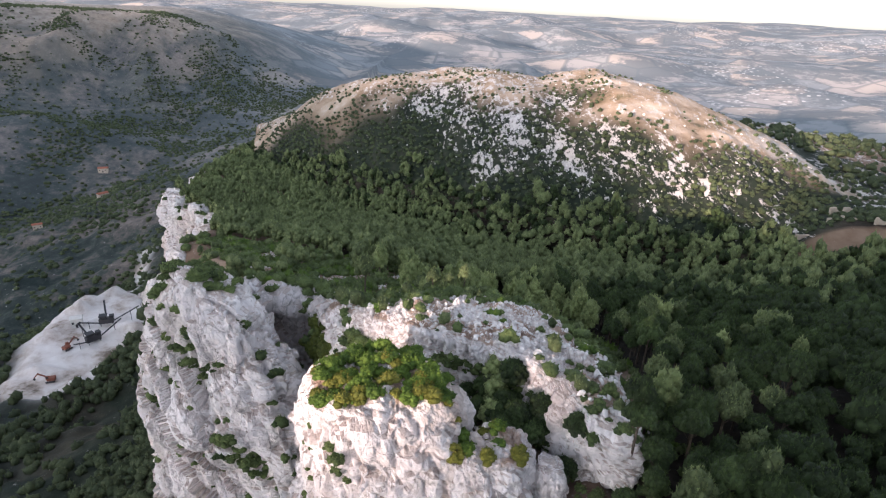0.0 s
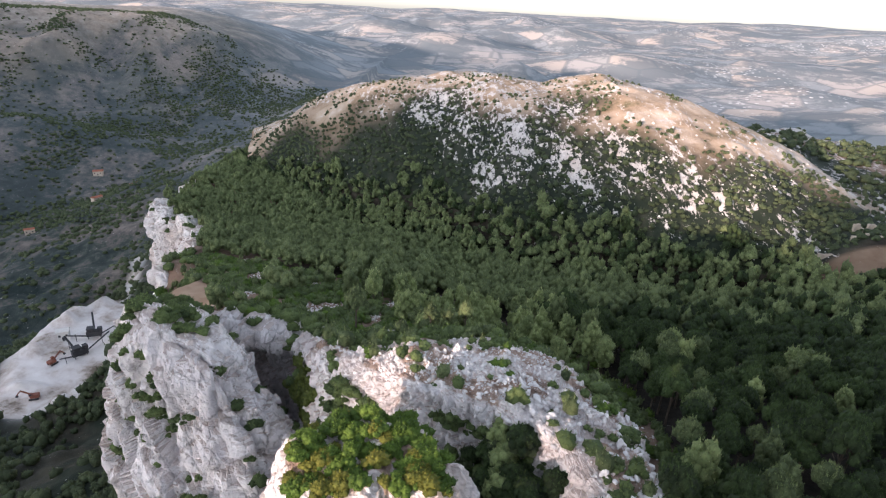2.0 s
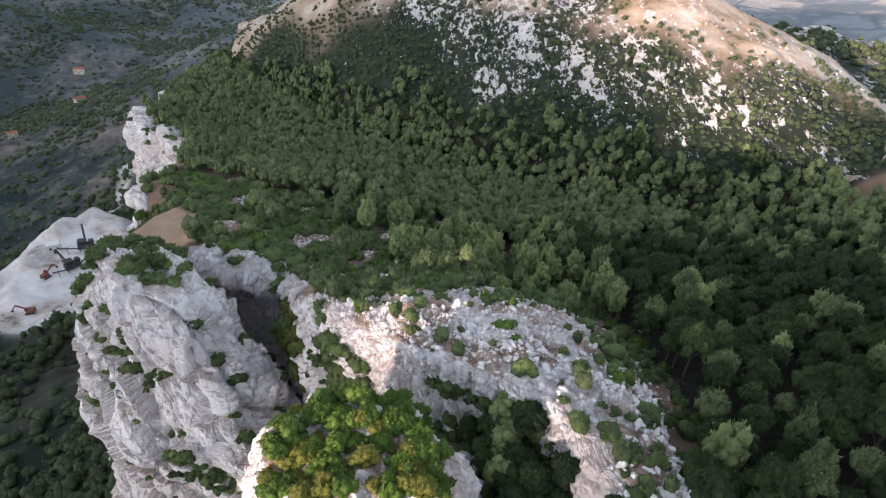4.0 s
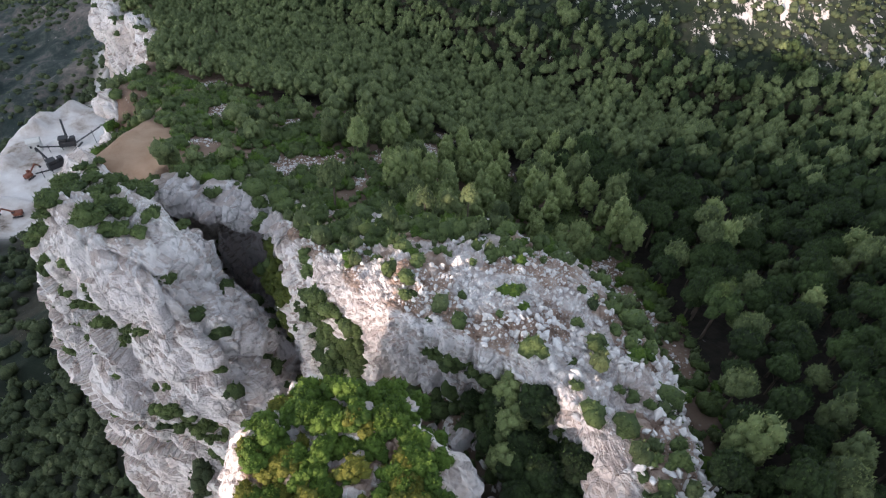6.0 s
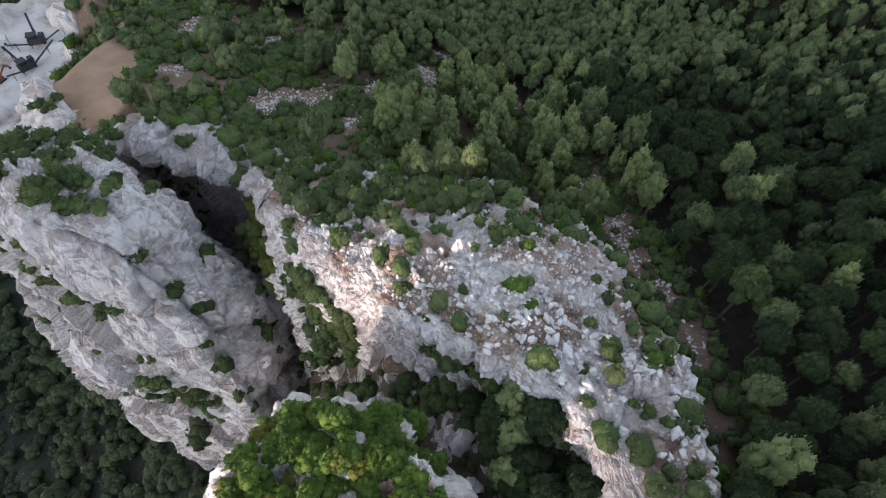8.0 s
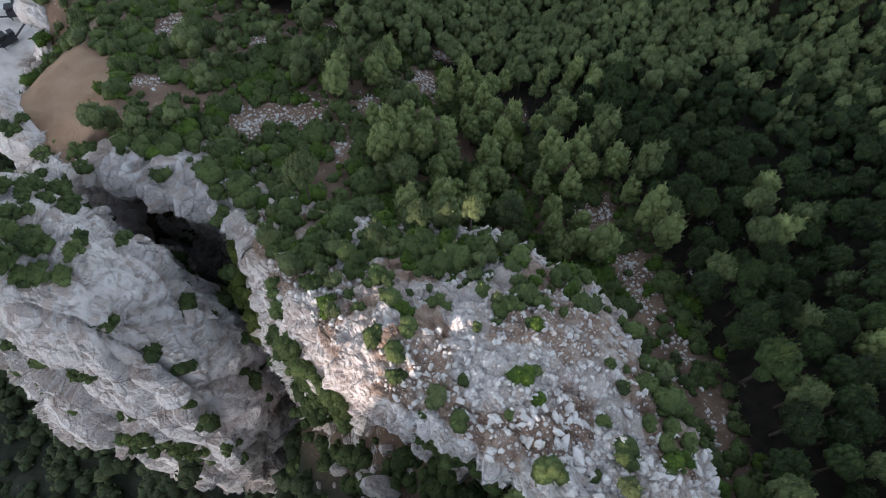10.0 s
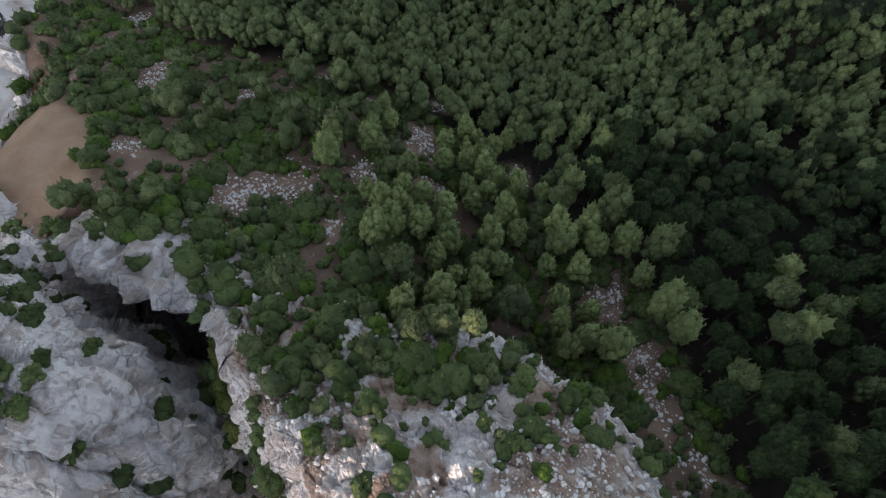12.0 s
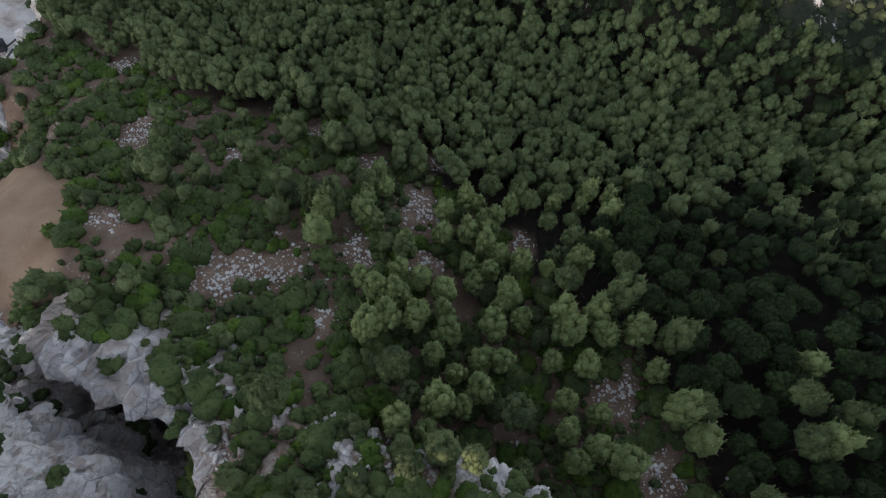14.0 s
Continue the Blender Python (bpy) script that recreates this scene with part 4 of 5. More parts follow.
PINES = [stone_pine(RNG, ICO1, 25 + 3 * k, 1000, 0.065) for k in range(4)] + [aleppo_pine(RNG, ICO1, 28 + 3 * k, 1100, 0.075) for k in range(4)]
FAR_PINES = [stone_pine(RNG, ICO1, 6, 130, 0.11) for k in range(3)] + [aleppo_pine(RNG, ICO1, 7, 140, 0.12) for k in range(5)]
MID_PINES = [stone_pine(RNG, ICO1, 15 + k, 420, 0.08) for k in range(5)] + [aleppo_pine(RNG, ICO1, 16 + k, 420, 0.09) for k in range(3)]
OAKS = [bush_crown(RNG, ICO1, 30 + 2 * k, 1200, 0.07) for k in range(4)]
NEAR_BUSHES = [bush_crown(RNG, ICO1, 9 + k, 320, 0.11) for k in range(6)]
BUSHES = [bush_crown(RNG, ICO1, 3, 90, 0.15) for k in range(6)]
FAR_BUSHES = [bush_crown(RNG, ICO1, 4, 30, 0.2) for k in range(6)]
FAR_BUSHES += [bush_crown(RNG, ICO1, 2, 16, 0.25) for k in range(5)]
DOTS = [bush_crown(RNG, ICO1, 1, 10, 0.3) for k in range(4)]
STONES = [stone_shape(RNG, ICO2) for k in range(6)]
CHIPS = [stone_shape(RNG, ICO1) for k in range(6)]

spots = scatter(-20, 62, 24, 128, 3.5, pine_chance)
near, rest = [], []
for x, y in sorted(spots, key=lambda p: abs(p[0] - 12) + 0.8 * abs(p[1] - 84)):
    (near if len(near) < 300 else rest).append((x, y))
PLACED_PINES = [(-12.3, 93.2), (-1.9, 97.6), (10.5, 93.5), (24.2, 107.5), (32.4, 72.9), (33.0, 67.5)]
near = PLACED_PINES + [p for p in near if all(math.hypot(p[0] - a, p[1] - b) > 3.0 for a, b in PLACED_PINES)]
more = [(x, y) for x, y in scatter(-112, 150, 24, 330, 2.5, pine_chance) if not (-22 < x < 64 and y < 130)]

proto = []
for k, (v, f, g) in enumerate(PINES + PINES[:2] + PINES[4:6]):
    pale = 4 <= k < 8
    base = tagged(new("pine_tree"), "Aleppo pine with a loose crown in the lit needle tone" if pale else "stone pine with a dense rounded crown in the shaded needle tone" if k < 4 else "mid-green pine with a rounded crown of close cushions", "tree", "pines of the forest")
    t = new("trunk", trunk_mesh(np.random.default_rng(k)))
    c = new("crown", mesh_of("crown", v, f, PINE_LIT if pale else PINE_SHADED if k < 4 else PINE, True, g))
    t.parent = c.parent = base
    proto.append(base)
used = set()
for i, (x, y) in enumerate(near):
    z = drop(x, y)[0]
    # the needle tone, bright to dark, follows where the tree stands
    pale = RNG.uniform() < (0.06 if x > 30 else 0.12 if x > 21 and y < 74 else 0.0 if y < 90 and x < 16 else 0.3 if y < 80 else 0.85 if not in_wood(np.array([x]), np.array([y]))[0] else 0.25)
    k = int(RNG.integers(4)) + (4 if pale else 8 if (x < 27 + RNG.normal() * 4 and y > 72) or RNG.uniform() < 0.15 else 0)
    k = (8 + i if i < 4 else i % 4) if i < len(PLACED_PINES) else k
    r = RNG.uniform(2.2, 2.6) if i < len(PLACED_PINES) else RNG.uniform(1.5, 2.3) if x > 24 else RNG.uniform(1.3, 2.1)
    h = r * RNG.uniform(1.55, 2.2)
    m = Matrix.Translation((x, y, z - 0.2)) @ Matrix.Rotation(RNG.uniform(0, 6.28), 4, "Z") @ Matrix.Diagonal((r, r, h, 1))
    o = copy_thing(proto[k], Matrix.Identity(4)) if k in used else proto[k]
    used.add(k)
    o.matrix_basis = m

rows = {True: [], False: [], "mid": []}
for x, y in rest + more:
    r = float(np.interp(y, [60, 90, 130, 190], [2.0, 1.8, 1.5, 1.35])) * RNG.uniform(0.75, 1.25)
    # the shaded needle tone goes to the east stand and part of the foot
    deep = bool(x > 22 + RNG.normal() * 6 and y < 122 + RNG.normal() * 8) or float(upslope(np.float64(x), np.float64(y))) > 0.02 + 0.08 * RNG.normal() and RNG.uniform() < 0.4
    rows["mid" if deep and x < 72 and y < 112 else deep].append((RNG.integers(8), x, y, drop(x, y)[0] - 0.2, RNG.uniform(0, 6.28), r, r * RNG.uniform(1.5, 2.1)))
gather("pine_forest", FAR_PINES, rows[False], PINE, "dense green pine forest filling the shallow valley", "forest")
gather("pine_forest", MID_PINES, rows["mid"], PINE_SHADED, "rounded pines in the shaded needle tone crowding beside the limestone ridge", "forest")
gather("pine_forest", FAR_PINES, rows[True], PINE_SHADED, "dense pine forest in the shaded needle tone below the mountain", "forest")


def shrub_chance(x, y):
    rocky = 0.13 + 0.30 * ((x > 10) & (y < 60)) + 0.5 * ((x > 19) & (y > 62)) + 0.72 * smooth(75, 84, y + 0.2 * np.maximum(-x, 0) + 3 * wobble(x, y, 5, 88))
    c = np.where((x < -22) | (y > 92), 0.70 + 0.75 * wobble(x, y, 4, 14), rocky)
    c = np.where(in_wood(x, y), 0.5 * ((x < 32) & (y < 92)), np.where(in_glade(x, y), 0.07, c))
    c = np.where(bare_slope(x, y) < 1.0, 0.015, c)
    lip = np.where((x < -8) & (y > 74) & (y < 112), 1.7 + 1.8 * wobble(x, y, 3, 15), 0.5)
    return np.where((rim(x, y) < lip) | (x > 32) | (y < 44), 0, c)


shrub_spots = scatter(-84, 33, 44, 196, 1.38, shrub_chance)
RNG.shuffle(shrub_spots)
shrub_spots = sorted(shrub_spots, key=lambda p: p[1] + 0.3 * abs(p[0]))
bush_meshes = [mesh_of("shrub", v, f, SHRUB, True, g) for v, f, g in NEAR_BUSHES]
rows, lighter, young = [], [], []
for i, (x, y) in enumerate(shrub_spots):
    z, nrm = drop(x, y)
    if abs(nrm.z) < 0.45 or z < 30:
        continue
    r = 0.45 + 1.25 * RNG.uniform() ** 1.6 * (1.25 if y > 82 else 0.8)
    h = r * RNG.uniform(0.7, 1.35)
    if i < 30:
        o = tagged(new("shrub", bush_meshes[i % 6]), "low dark green evergreen shrub among pale stones", "shrub", "shrubs of the ridge")
        o.matrix_basis = Matrix.Translation((x, y, z - 0.1 * r)) @ Matrix.Rotation(RNG.uniform(0, 6.28), 4, "Z") @ Matrix.Diagonal((r, r, h, 1))
    else:
        tall = RNG.uniform() < 0.16
        (young if tall else lighter if RNG.uniform() < 0.22 else rows).append((RNG.integers(8), x, y, z - 0.1 * r, RNG.uniform(0, 6.28), r * (0.8 if tall else 1.0), h * (1.5 if tall else 1.0)))
gather("scrub", BUSHES, rows, SHRUB, "dense low evergreen scrub on the stony plateau", "scrub")
gather("scrub", BUSHES, lighter, BRIGHT, "fresher green shrubs scattered through the scrub", "scrub")
gather("young_pines", BUSHES, young, PINE, "grey-green young pines standing among the scrub", "scrub")

# shrubs that cap the tower and the pillar, some of them yellow
bright_meshes = [mesh_of("shrub", v, f, BRIGHT, True, g) for v, f, g in NEAR_BUSHES]
yellow_meshes = [mesh_of("shrub", v, f, YELLOW, True, g) for v, f, g in NEAR_BUSHES]
for (x0, x1, y0, y1), n, low, mix in (((-12.5, 2.0, 47.5, 58.5), 190, 58.5, 0.30), ((-46, -30, 79, 93), 60, 52, 0.06), ((2.5, 10.5, 45, 51), 16, 55, 0.4)):
    for i in range(n):
        x, y = RNG.uniform(x0, x1), RNG.uniform(y0, y1)
        z, nrm = drop(x, y)
        if z < low or abs(nrm.z) < 0.5:
            continue
        yellow = RNG.uniform() < mix * (1.6 if y < 51 else 0.5)
        dark = y > 70
        r = RNG.uniform(0.8, 1.9) if dark else RNG.uniform(0.65, 1.45)
        leafage = bush_meshes if dark else yellow_meshes if yellow else bright_meshes
        o = tagged(new("shrub", leafage[i % 6]), "dense dark green shrub on the pillar's top" if dark else "yellow-green spurge shrub on a limestone top" if yellow else "dense bright green shrub on a limestone top", "shrub", "shrubs on the rock tops")
        o.matrix_basis = Matrix.Translation((x, y, z - 0.1 * r)) @ Matrix.Rotation(RNG.uniform(0, 6.28), 4, "Z") @ Matrix.Diagonal((r, r, r * RNG.uniform(0.8, 1.2), 1))

rows = []
for x0, x1, y0, y1, n, low in ((-56, -38, 88, 110, 75, 32), (-113, -77, 190, 232, 90, 15)):
    for i in range(n):
        x, y = RNG.uniform(x0, x1), RNG.uniform(y0, y1)
        z, nrm = drop(x, y)
        if z > low and abs(nrm.z) > 0.5 and rim(np.float64(x), np.float64(y)) < 1:
            r = RNG.uniform(0.5, 1.4)
            rows.append((RNG.integers(5), x, y, z - 0.1 * r, RNG.uniform(0, 6.28), r, r))
gather("ledge_plants", BUSHES, rows, SHRUB, "green shrubs on the tops of saddle and crag", "shrub")

# oaks in the gully between tower and ridge
oak_meshes = [mesh_of("crown", v, f, OLIVE, True, g) for v, f, g in OAKS]
for i, (x, y) in enumerate(scatter(-3, 21, 44, 66, 1.95, lambda x, y: 0.92 * ((rim(x, y) < 0.5) & (rim(x, y) > -10) & (x > 4 + 0.35 * (64 - y))))):
    z, nrm = drop(x, y)
    if z > 57.5 or z < 44 or (y < 51 and x < 14.5):
        continue
    r = RNG.uniform(1.3, 2.2)
    o = tagged(new("oak_tree"), "dense evergreen oak in the shaded gully", "tree", "oaks of the gully")
    t, c = new("trunk", proto[i % 5].children[0].data), new("crown", oak_meshes[i % 4])
    t.parent = c.parent = o
    c.location = (0, 0, 0.75)
    o.matrix_basis = Matrix.Translation((x, y, z - 0.2)) @ Matrix.Rotation(RNG.uniform(0, 6.28), 4, "Z") @ Matrix.Diagonal((r, r, r * 1.35, 1))

# shrubs and fallen boulders on the floor of the chasm
rows, count = [], 0
boulder_meshes = [mesh_of("boulder", *stone_shape(np.random.default_rng(40 + k), ICO3), LIMESTONE, False) for k in range(4)]
for x, y in scatter(-26, 15, 50, 92, 1.5, lambda x, y: np.where(rim(x, y) > -5.5, 0.85, 0.3) * ((rim(x, y) < -0.5) & (rim(x, y) > -14))):
    z, nrm = drop(x, y)
    if z > (53 if y < 78 else 47) or z < 18:
        continue
    if RNG.uniform() < 0.22 and count < 60:
        r = 0.4 + 1.3 * RNG.uniform() ** 2
        o = tagged(new("boulder", boulder_meshes[count % 4]), "grey limestone boulder fallen into the chasm", "boulder", "boulders of the chasm")
        o.matrix_basis = Matrix.Translation((x, y, z + 0.2 * r)) @ Matrix.Rotation(RNG.uniform(0, 6.28), 4, "Z") @ Matrix.Diagonal((r, r, r * 1.2, 1))
        count += 1
    else:
        r = RNG.uniform(0.5, 1.5)
        rows.append((RNG.integers(5), x, y, z - 0.1, RNG.uniform(0, 6.28), r, r))
gather("chasm_scrub", BUSHES, rows, SHRUB, "dark shrubs on the shaded floor of the chasm", "scrub")
for k, (x, y, r) in enumerate(((-2.7, 63.6, 2.2), (-4.8, 64.2, 1.6), (1.0, 61.2, 1.3), (3.6, 59.4, 1.5), (-7.5, 66.5, 1.5))):
    o = tagged(new("boulder", boulder_meshes[k % 4]), "large rounded grey boulder wedged below the ridge", "boulder", "boulders of the chasm")
    o.matrix_basis = Matrix.Translation((x, y, drop(x, y)[0] + 0.3 * r)) @ Matrix.Rotation(k * 1.7, 4, "Z") @ Matrix.Diagonal((r, r * 0.8, r * 1.6, 1))

# mountain side: scrub between slabs, pale outcrops
def hill_scrub(x, y):
    up = upslope(x, y)
    c = (1.0 - 1.25 * rockiness(x, y)) * (1 - dryness(x, y) * (1 - 0.8 * smooth(-0.1, 0.35, wobble(x, y, 11, 79) + 0.4 * wobble(x, y, 4, 78))))
    return np.where((rim(x, y) < 1) | (up < -0.16) | (up > 1.05) | (np.hypot((x - 117) / 19, (y - 141.5) / 6.5) < 1.05), 0, c)


rows = []
for x, y in scatter(-125, 150, 132, 420, 2.05, hill_scrub):
    r = RNG.uniform(0.55, 1.4) * (1 - 0.45 * float(np.clip(upslope(x, y), 0, 1)))
    rows.append((RNG.integers(5) + (6 if upslope(np.float64(x), np.float64(y)) > 0.05 else 0), x, y, drop(x, y)[0] - 0.2, RNG.uniform(0, 6.28), r, r * RNG.uniform(0.9, 1.5)))
for x, y in scatter(120, 330, 165, 430, 4.6, lambda x, y: 0.6 + 0.7 * wobble(x, y, 24, 55) - 0.6 * (np.hypot((x - 126) / 16, (y - 196) / 13) < 1)):
    if upslope(np.float64(x), np.float64(y)) < 1.0 and x < 150:
        continue
    r = RNG.uniform(0.9, 2.4)
    rows.append((RNG.integers(5) + 6, x, y, drop(x, y)[0] - 0.2, RNG.uniform(0, 6.28), r, r * RNG.uniform(0.8, 1.3)))
gather("mountain_scrub", FAR_BUSHES, rows, OLIVE, "dark evergreen scrub on the lower mountain side", "scrub")
rows = []
for x, y in scatter(-110, 130, 140, 380, 1.9, lambda x, y: np.where((upslope(x, y) < 0.05) | (upslope(x, y) > 0.95) | (rim(x, y) < 1), 0, rockiness(x, y) * (0.5 - 0.2 * dryness(x, y)))):
    r = 0.2 + 0.8 * RNG.uniform() ** 2
    rows.append((RNG.integers(6), x, y, drop(x, y)[0], RNG.uniform(1.0, 2.2), r, r * RNG.uniform(0.5, 0.9)))
gather("outcrops", CHIPS, rows, STONE, "pale limestone outcrops on the mountain side", "rock", False)

# west side: trees on the talus, dots of wood across the valley
def talus_chance(x, y):
    d = rim(x, y)
    return np.where((d > -7) | (quarry(x, y) > 0.2), 0, 0.62 + 0.6 * smooth(130, 105, y) * smooth(-120, -90, x) + 0.7 * wobble(x, y, 20, 74) + 0.3 * (d > -30))


rows = []
for x, y in scatter(-230, -10, 36, 330, 3.7, talus_chance):
    if x > -52 and drop(x, y)[0] > 33:
        continue
    r = RNG.uniform(1.3, 2.8)
    rows.append((RNG.integers(5) + (6 if x < -105 else 0), x, y, drop(x, y)[0] - 0.2, RNG.uniform(0, 6.28), r, r * RNG.uniform(1.0, 1.8)))
gather("talus_wood", FAR_BUSHES, rows, OLIVE, "dark trees and shrubs on the slope below the cliff", "forest")
rows = []
for x, y in scatter(-900, -150, 230, 1250, 5.0, lambda x, y: (0.12 + 0.75 * smooth(-0.25, 0.5, wobble(x, y, 60, 76) + 0.8 * wobble(x, y, 17, 77))) * (rim(x, y) < -60) * (x > -0.95 * y - 60) * (quarry(x, y) < 0.1)):
    r = RNG.uniform(1.0, 2.4)
    rows.append((RNG.integers(4), x, y, drop(x, y, 300)[0] - 0.4, RNG.uniform(0, 6.28), r, r * RNG.uniform(0.7, 1.2)))
gather("valley_wood", DOTS, rows, OLIVE, "scattered dark trees across the deep valley", "forest")

# rubble of the ridge: the larger stones one by one, the rest joined
stone_meshes = [mesh_of("stone", v, f, STONE, False) for v, f in STONES]
placed, rows = 0, []
for x, y in scatter(-24, 26, 49, 96, 0.34, lambda x, y: (0.62 + 1.0 * wobble(x, y, 4.5, 81) + 0.4 * wobble(x, y, 1.6, 82)) * (rim(x, y) > 0.4)):
    z, nrm = drop(x, y)
    if abs(nrm.z) < 0.5 or z < 50:
        continue
    r = (0.08 + 0.50 * RNG.uniform() ** 4) * (1.15 if x > 12 and y < 64 else 1.0)
    if r > 0.36 and placed < 300:
        o = new("stone", stone_meshes[placed % 6])
        o.parent = ridge
        o.matrix_basis = Matrix.Translation((x, y, z + 0.1 * r)) @ Matrix.Rotation(RNG.uniform(0, 6.28), 4, "Z") @ Matrix.Diagonal((r * RNG.uniform(0.8, 1.5), r, r * RNG.uniform(0.7, 1.5), 1))
        placed += 1
    else:
        rows.append((RNG.integers(6), x, y, z + 0.1 * r, RNG.uniform(0, 6.28), r, r * RNG.uniform(0.8, 1.6)))
for a, b, c, d in GLADES:
    for i in range(int(26 * c * d)):
        x, y = a + RNG.normal() * c * 0.6, b + RNG.normal() * d * 0.6
        if a < -50 and b < 130:
            continue
        r = 0.07 + 0.42 * RNG.uniform() ** 3
        rows.append((RNG.integers(6), x, y, drop(x, y)[0] + 0.03, RNG.uniform(0, 6.28), r, r))
gather("rubble", CHIPS, rows, STONE, "loose white limestone rubble", "rubble", False)

# plants in the hollows of the rock faces, moss on the chasm's wall
for name, n, share, big in (("cliff_west", 240, 0.3, 1.6), ("cliff_south", 170, 0.4, 1.1), ("rock_pillar", 70, 0.16, 0.9), ("rock_tower", 30, 0.16, 0.6), ("rock_ridge", 110, 0.10, 0.8), ("rock_block", 20, 0.2, 0.6), ("rock_crag", 60, 0.2, 1.6), ("rock_saddle", 40, 0.25, 1.0)):
    p, relief = RELIEF[name]
    ok = np.where((relief < np.quantile(relief, share)) & (p[:, 2] > (20 if name not in ("rock_crag", "cliff_west") else -30)) & (vnoise(p / 6, 33) > -0.05))[0]
    rows = []
    nests = p[RNG.choice(ok, max(1, n // 6), False)]
    lot = ok[np.min(np.linalg.norm(p[ok][:, None, :] - nests[None], axis=2), axis=1) < 1.3 * big + 0.4]
    for k in RNG.choice(lot, min(n, len(lot)), False):
        x, y, z = p[k]
        r = big * (0.3 + 0.75 * RNG.uniform() ** 2)
        rows.append((RNG.integers(5), x, y, z - 0.15 * r, RNG.uniform(0, 6.28), r, r * RNG.uniform(0.8, 1.3)))
    gather("ledge_plants", FAR_BUSHES, rows, SHRUB, "dark shrubs rooted in hollows of the limestone face", "shrub")
p, slab = RELIEF["rock_pillar"][0], LEDGES["rock_pillar"]
ok = np.where((slab < 0.10) & (p[:, 2] > 22) & (p[:, 2] < 55) & (vnoise(p / 5, 36) > -0.02))[0]
rows = []
for k in RNG.choice(ok, 230, False):
    r = 0.4 + 1.0 * RNG.uniform() ** 1.6
    rows.append((RNG.integers(5), *(p[k] - np.array([0, 0, 0.1 * r])), RNG.uniform(0, 6.28), r, r * RNG.uniform(0.8, 1.2)))
gather("ledge_plants", BUSHES, rows, SHRUB, "dark evergreen shrubs along the sloping ledges of the pillar", "shrub")
p, relief = RELIEF["rock_ridge"]
ok = np.where((p[:, 0] < -6.5) & (p[:, 0] > -17.5) & (p[:, 1] > 70) & (p[:, 1] < 84) & (p[:, 2] > 39) & (p[:, 2] < 54) & (p[:, 0] > np.interp(p[:, 1], [70, 78, 82, 90], [-11.5, -13.4, -15.8, -20]) + 0.6) & (vnoise(p / 4, 37) > -0.35))[0]
rows = []
for k in RNG.choice(ok, min(260, len(ok)), False):
    r = 0.4 + 0.9 * RNG.uniform() ** 1.5
    rows.append((RNG.integers(5), *p[k], RNG.uniform(0, 6.28), r, r * RNG.uniform(0.9, 1.4)))
gather("ledge_plants", BUSHES, rows, SHRUB, "dense dark shrubs down the steep flank of the ridge", "shrub")
ok = np.where((p[:, 0] > 1.5) & (p[:, 0] < 14) & (p[:, 1] < 66) & (p[:, 2] > 50) & (p[:, 2] < 57.2) & (vnoise(p / 3, 38) > -0.2))[0]
rows = []
for k in RNG.choice(ok, min(150, len(ok)), False):
    r = 0.35 + 0.8 * RNG.uniform() ** 1.5
    rows.append((RNG.integers(5), *p[k], RNG.uniform(0, 6.28), r, r * RNG.uniform(0.9, 1.3)))
gather("ledge_plants", BUSHES, rows, SHRUB, "shrubs on the earthy front of the ridge", "shrub")
lip = np.interp(p[:, 1], [70, 78, 82, 90], [-11.5, -13.4, -15.8, -20])
ok = np.where((p[:, 0] < lip + 0.4) & (p[:, 1] > 79.5) & (p[:, 1] < 91) & (np.abs(p[:, 2] - 44.0) < 4.5) & (vnoise(p / 3, 34) > -0.4))[0]
rows = [(RNG.integers(4), *p[k], RNG.uniform(0, 6.28), 0.6, 0.7) for k in RNG.choice(ok, min(420, len(ok)), False)]
gather("moss", DOTS, rows, MOSS, "bright yellow-green moss and ivy on the chasm wall", "moss")

# shrubs in the clefts of the faces, each found by going north from the open air: x, z, radius
PILLAR_SHRUBS = [(-36.9, 52.5, 1.9), (-37.5, 49.4, 1.8), (-36.4, 47, 1.6), (-35.3, 45.4, 1.4), (-32.1, 48.9, 1.4), (-38.7, 56, 1.6), (-41.2, 56.4, 1), (-38.8, 47.1, 1), (-38.8, 44.8, 1.2),
                 (-36.3, 44.4, 0.8), (-34.7, 43, 0.8), (-36.9, 41.9, 1.3), (-38.8, 33, 1.2), (-36.7, 32.1, 1.4), (-31.2, 39.5, 1), (-30.9, 37.3, 1.8), (-30.3, 34.4, 1.9), (-28.3, 32.5, 2.1),
                 (-32, 34.7, 1.8), (-27.1, 31.3, 1.5), (-32.6, 39, 0.8), (-26.7, 34.2, 1.2), (-32.6, 29.9, 1), (-24.5, 42.8, 1.2), (-41.1, 34.8, 1), (-44, 47.9, 0.7), (-45.3, 38.7, 0.9), (-22, 34.6, 1.2)]
TOWER_SHRUBS = [(-9.4, 59.2, 1.1), (-8.6, 58.6, 1.2), (-8.8, 57.4, 1), (-7.7, 56.3, 0.7), (-11.9, 58, 0.5), (-12.8, 57.4, 0.5), (-12.2, 59.4, 0.7), (-13, 50, 1), (-12.2, 52.5, 0.8), (-12.6, 54.5, 0.6)]
RIDGE_SHRUBS = [(-5.5, 55.5, 0.9), (-7.2, 54.5, 1), (1.1, 56.5, 1.2), (3.9, 57.4, 0.6), (8.3, 57.6, 0.7), (-3.3, 53.5, 0.6), (-9.5, 52, 1.2), (-12, 50, 1.3), (-14.5, 48.5, 1.2)]
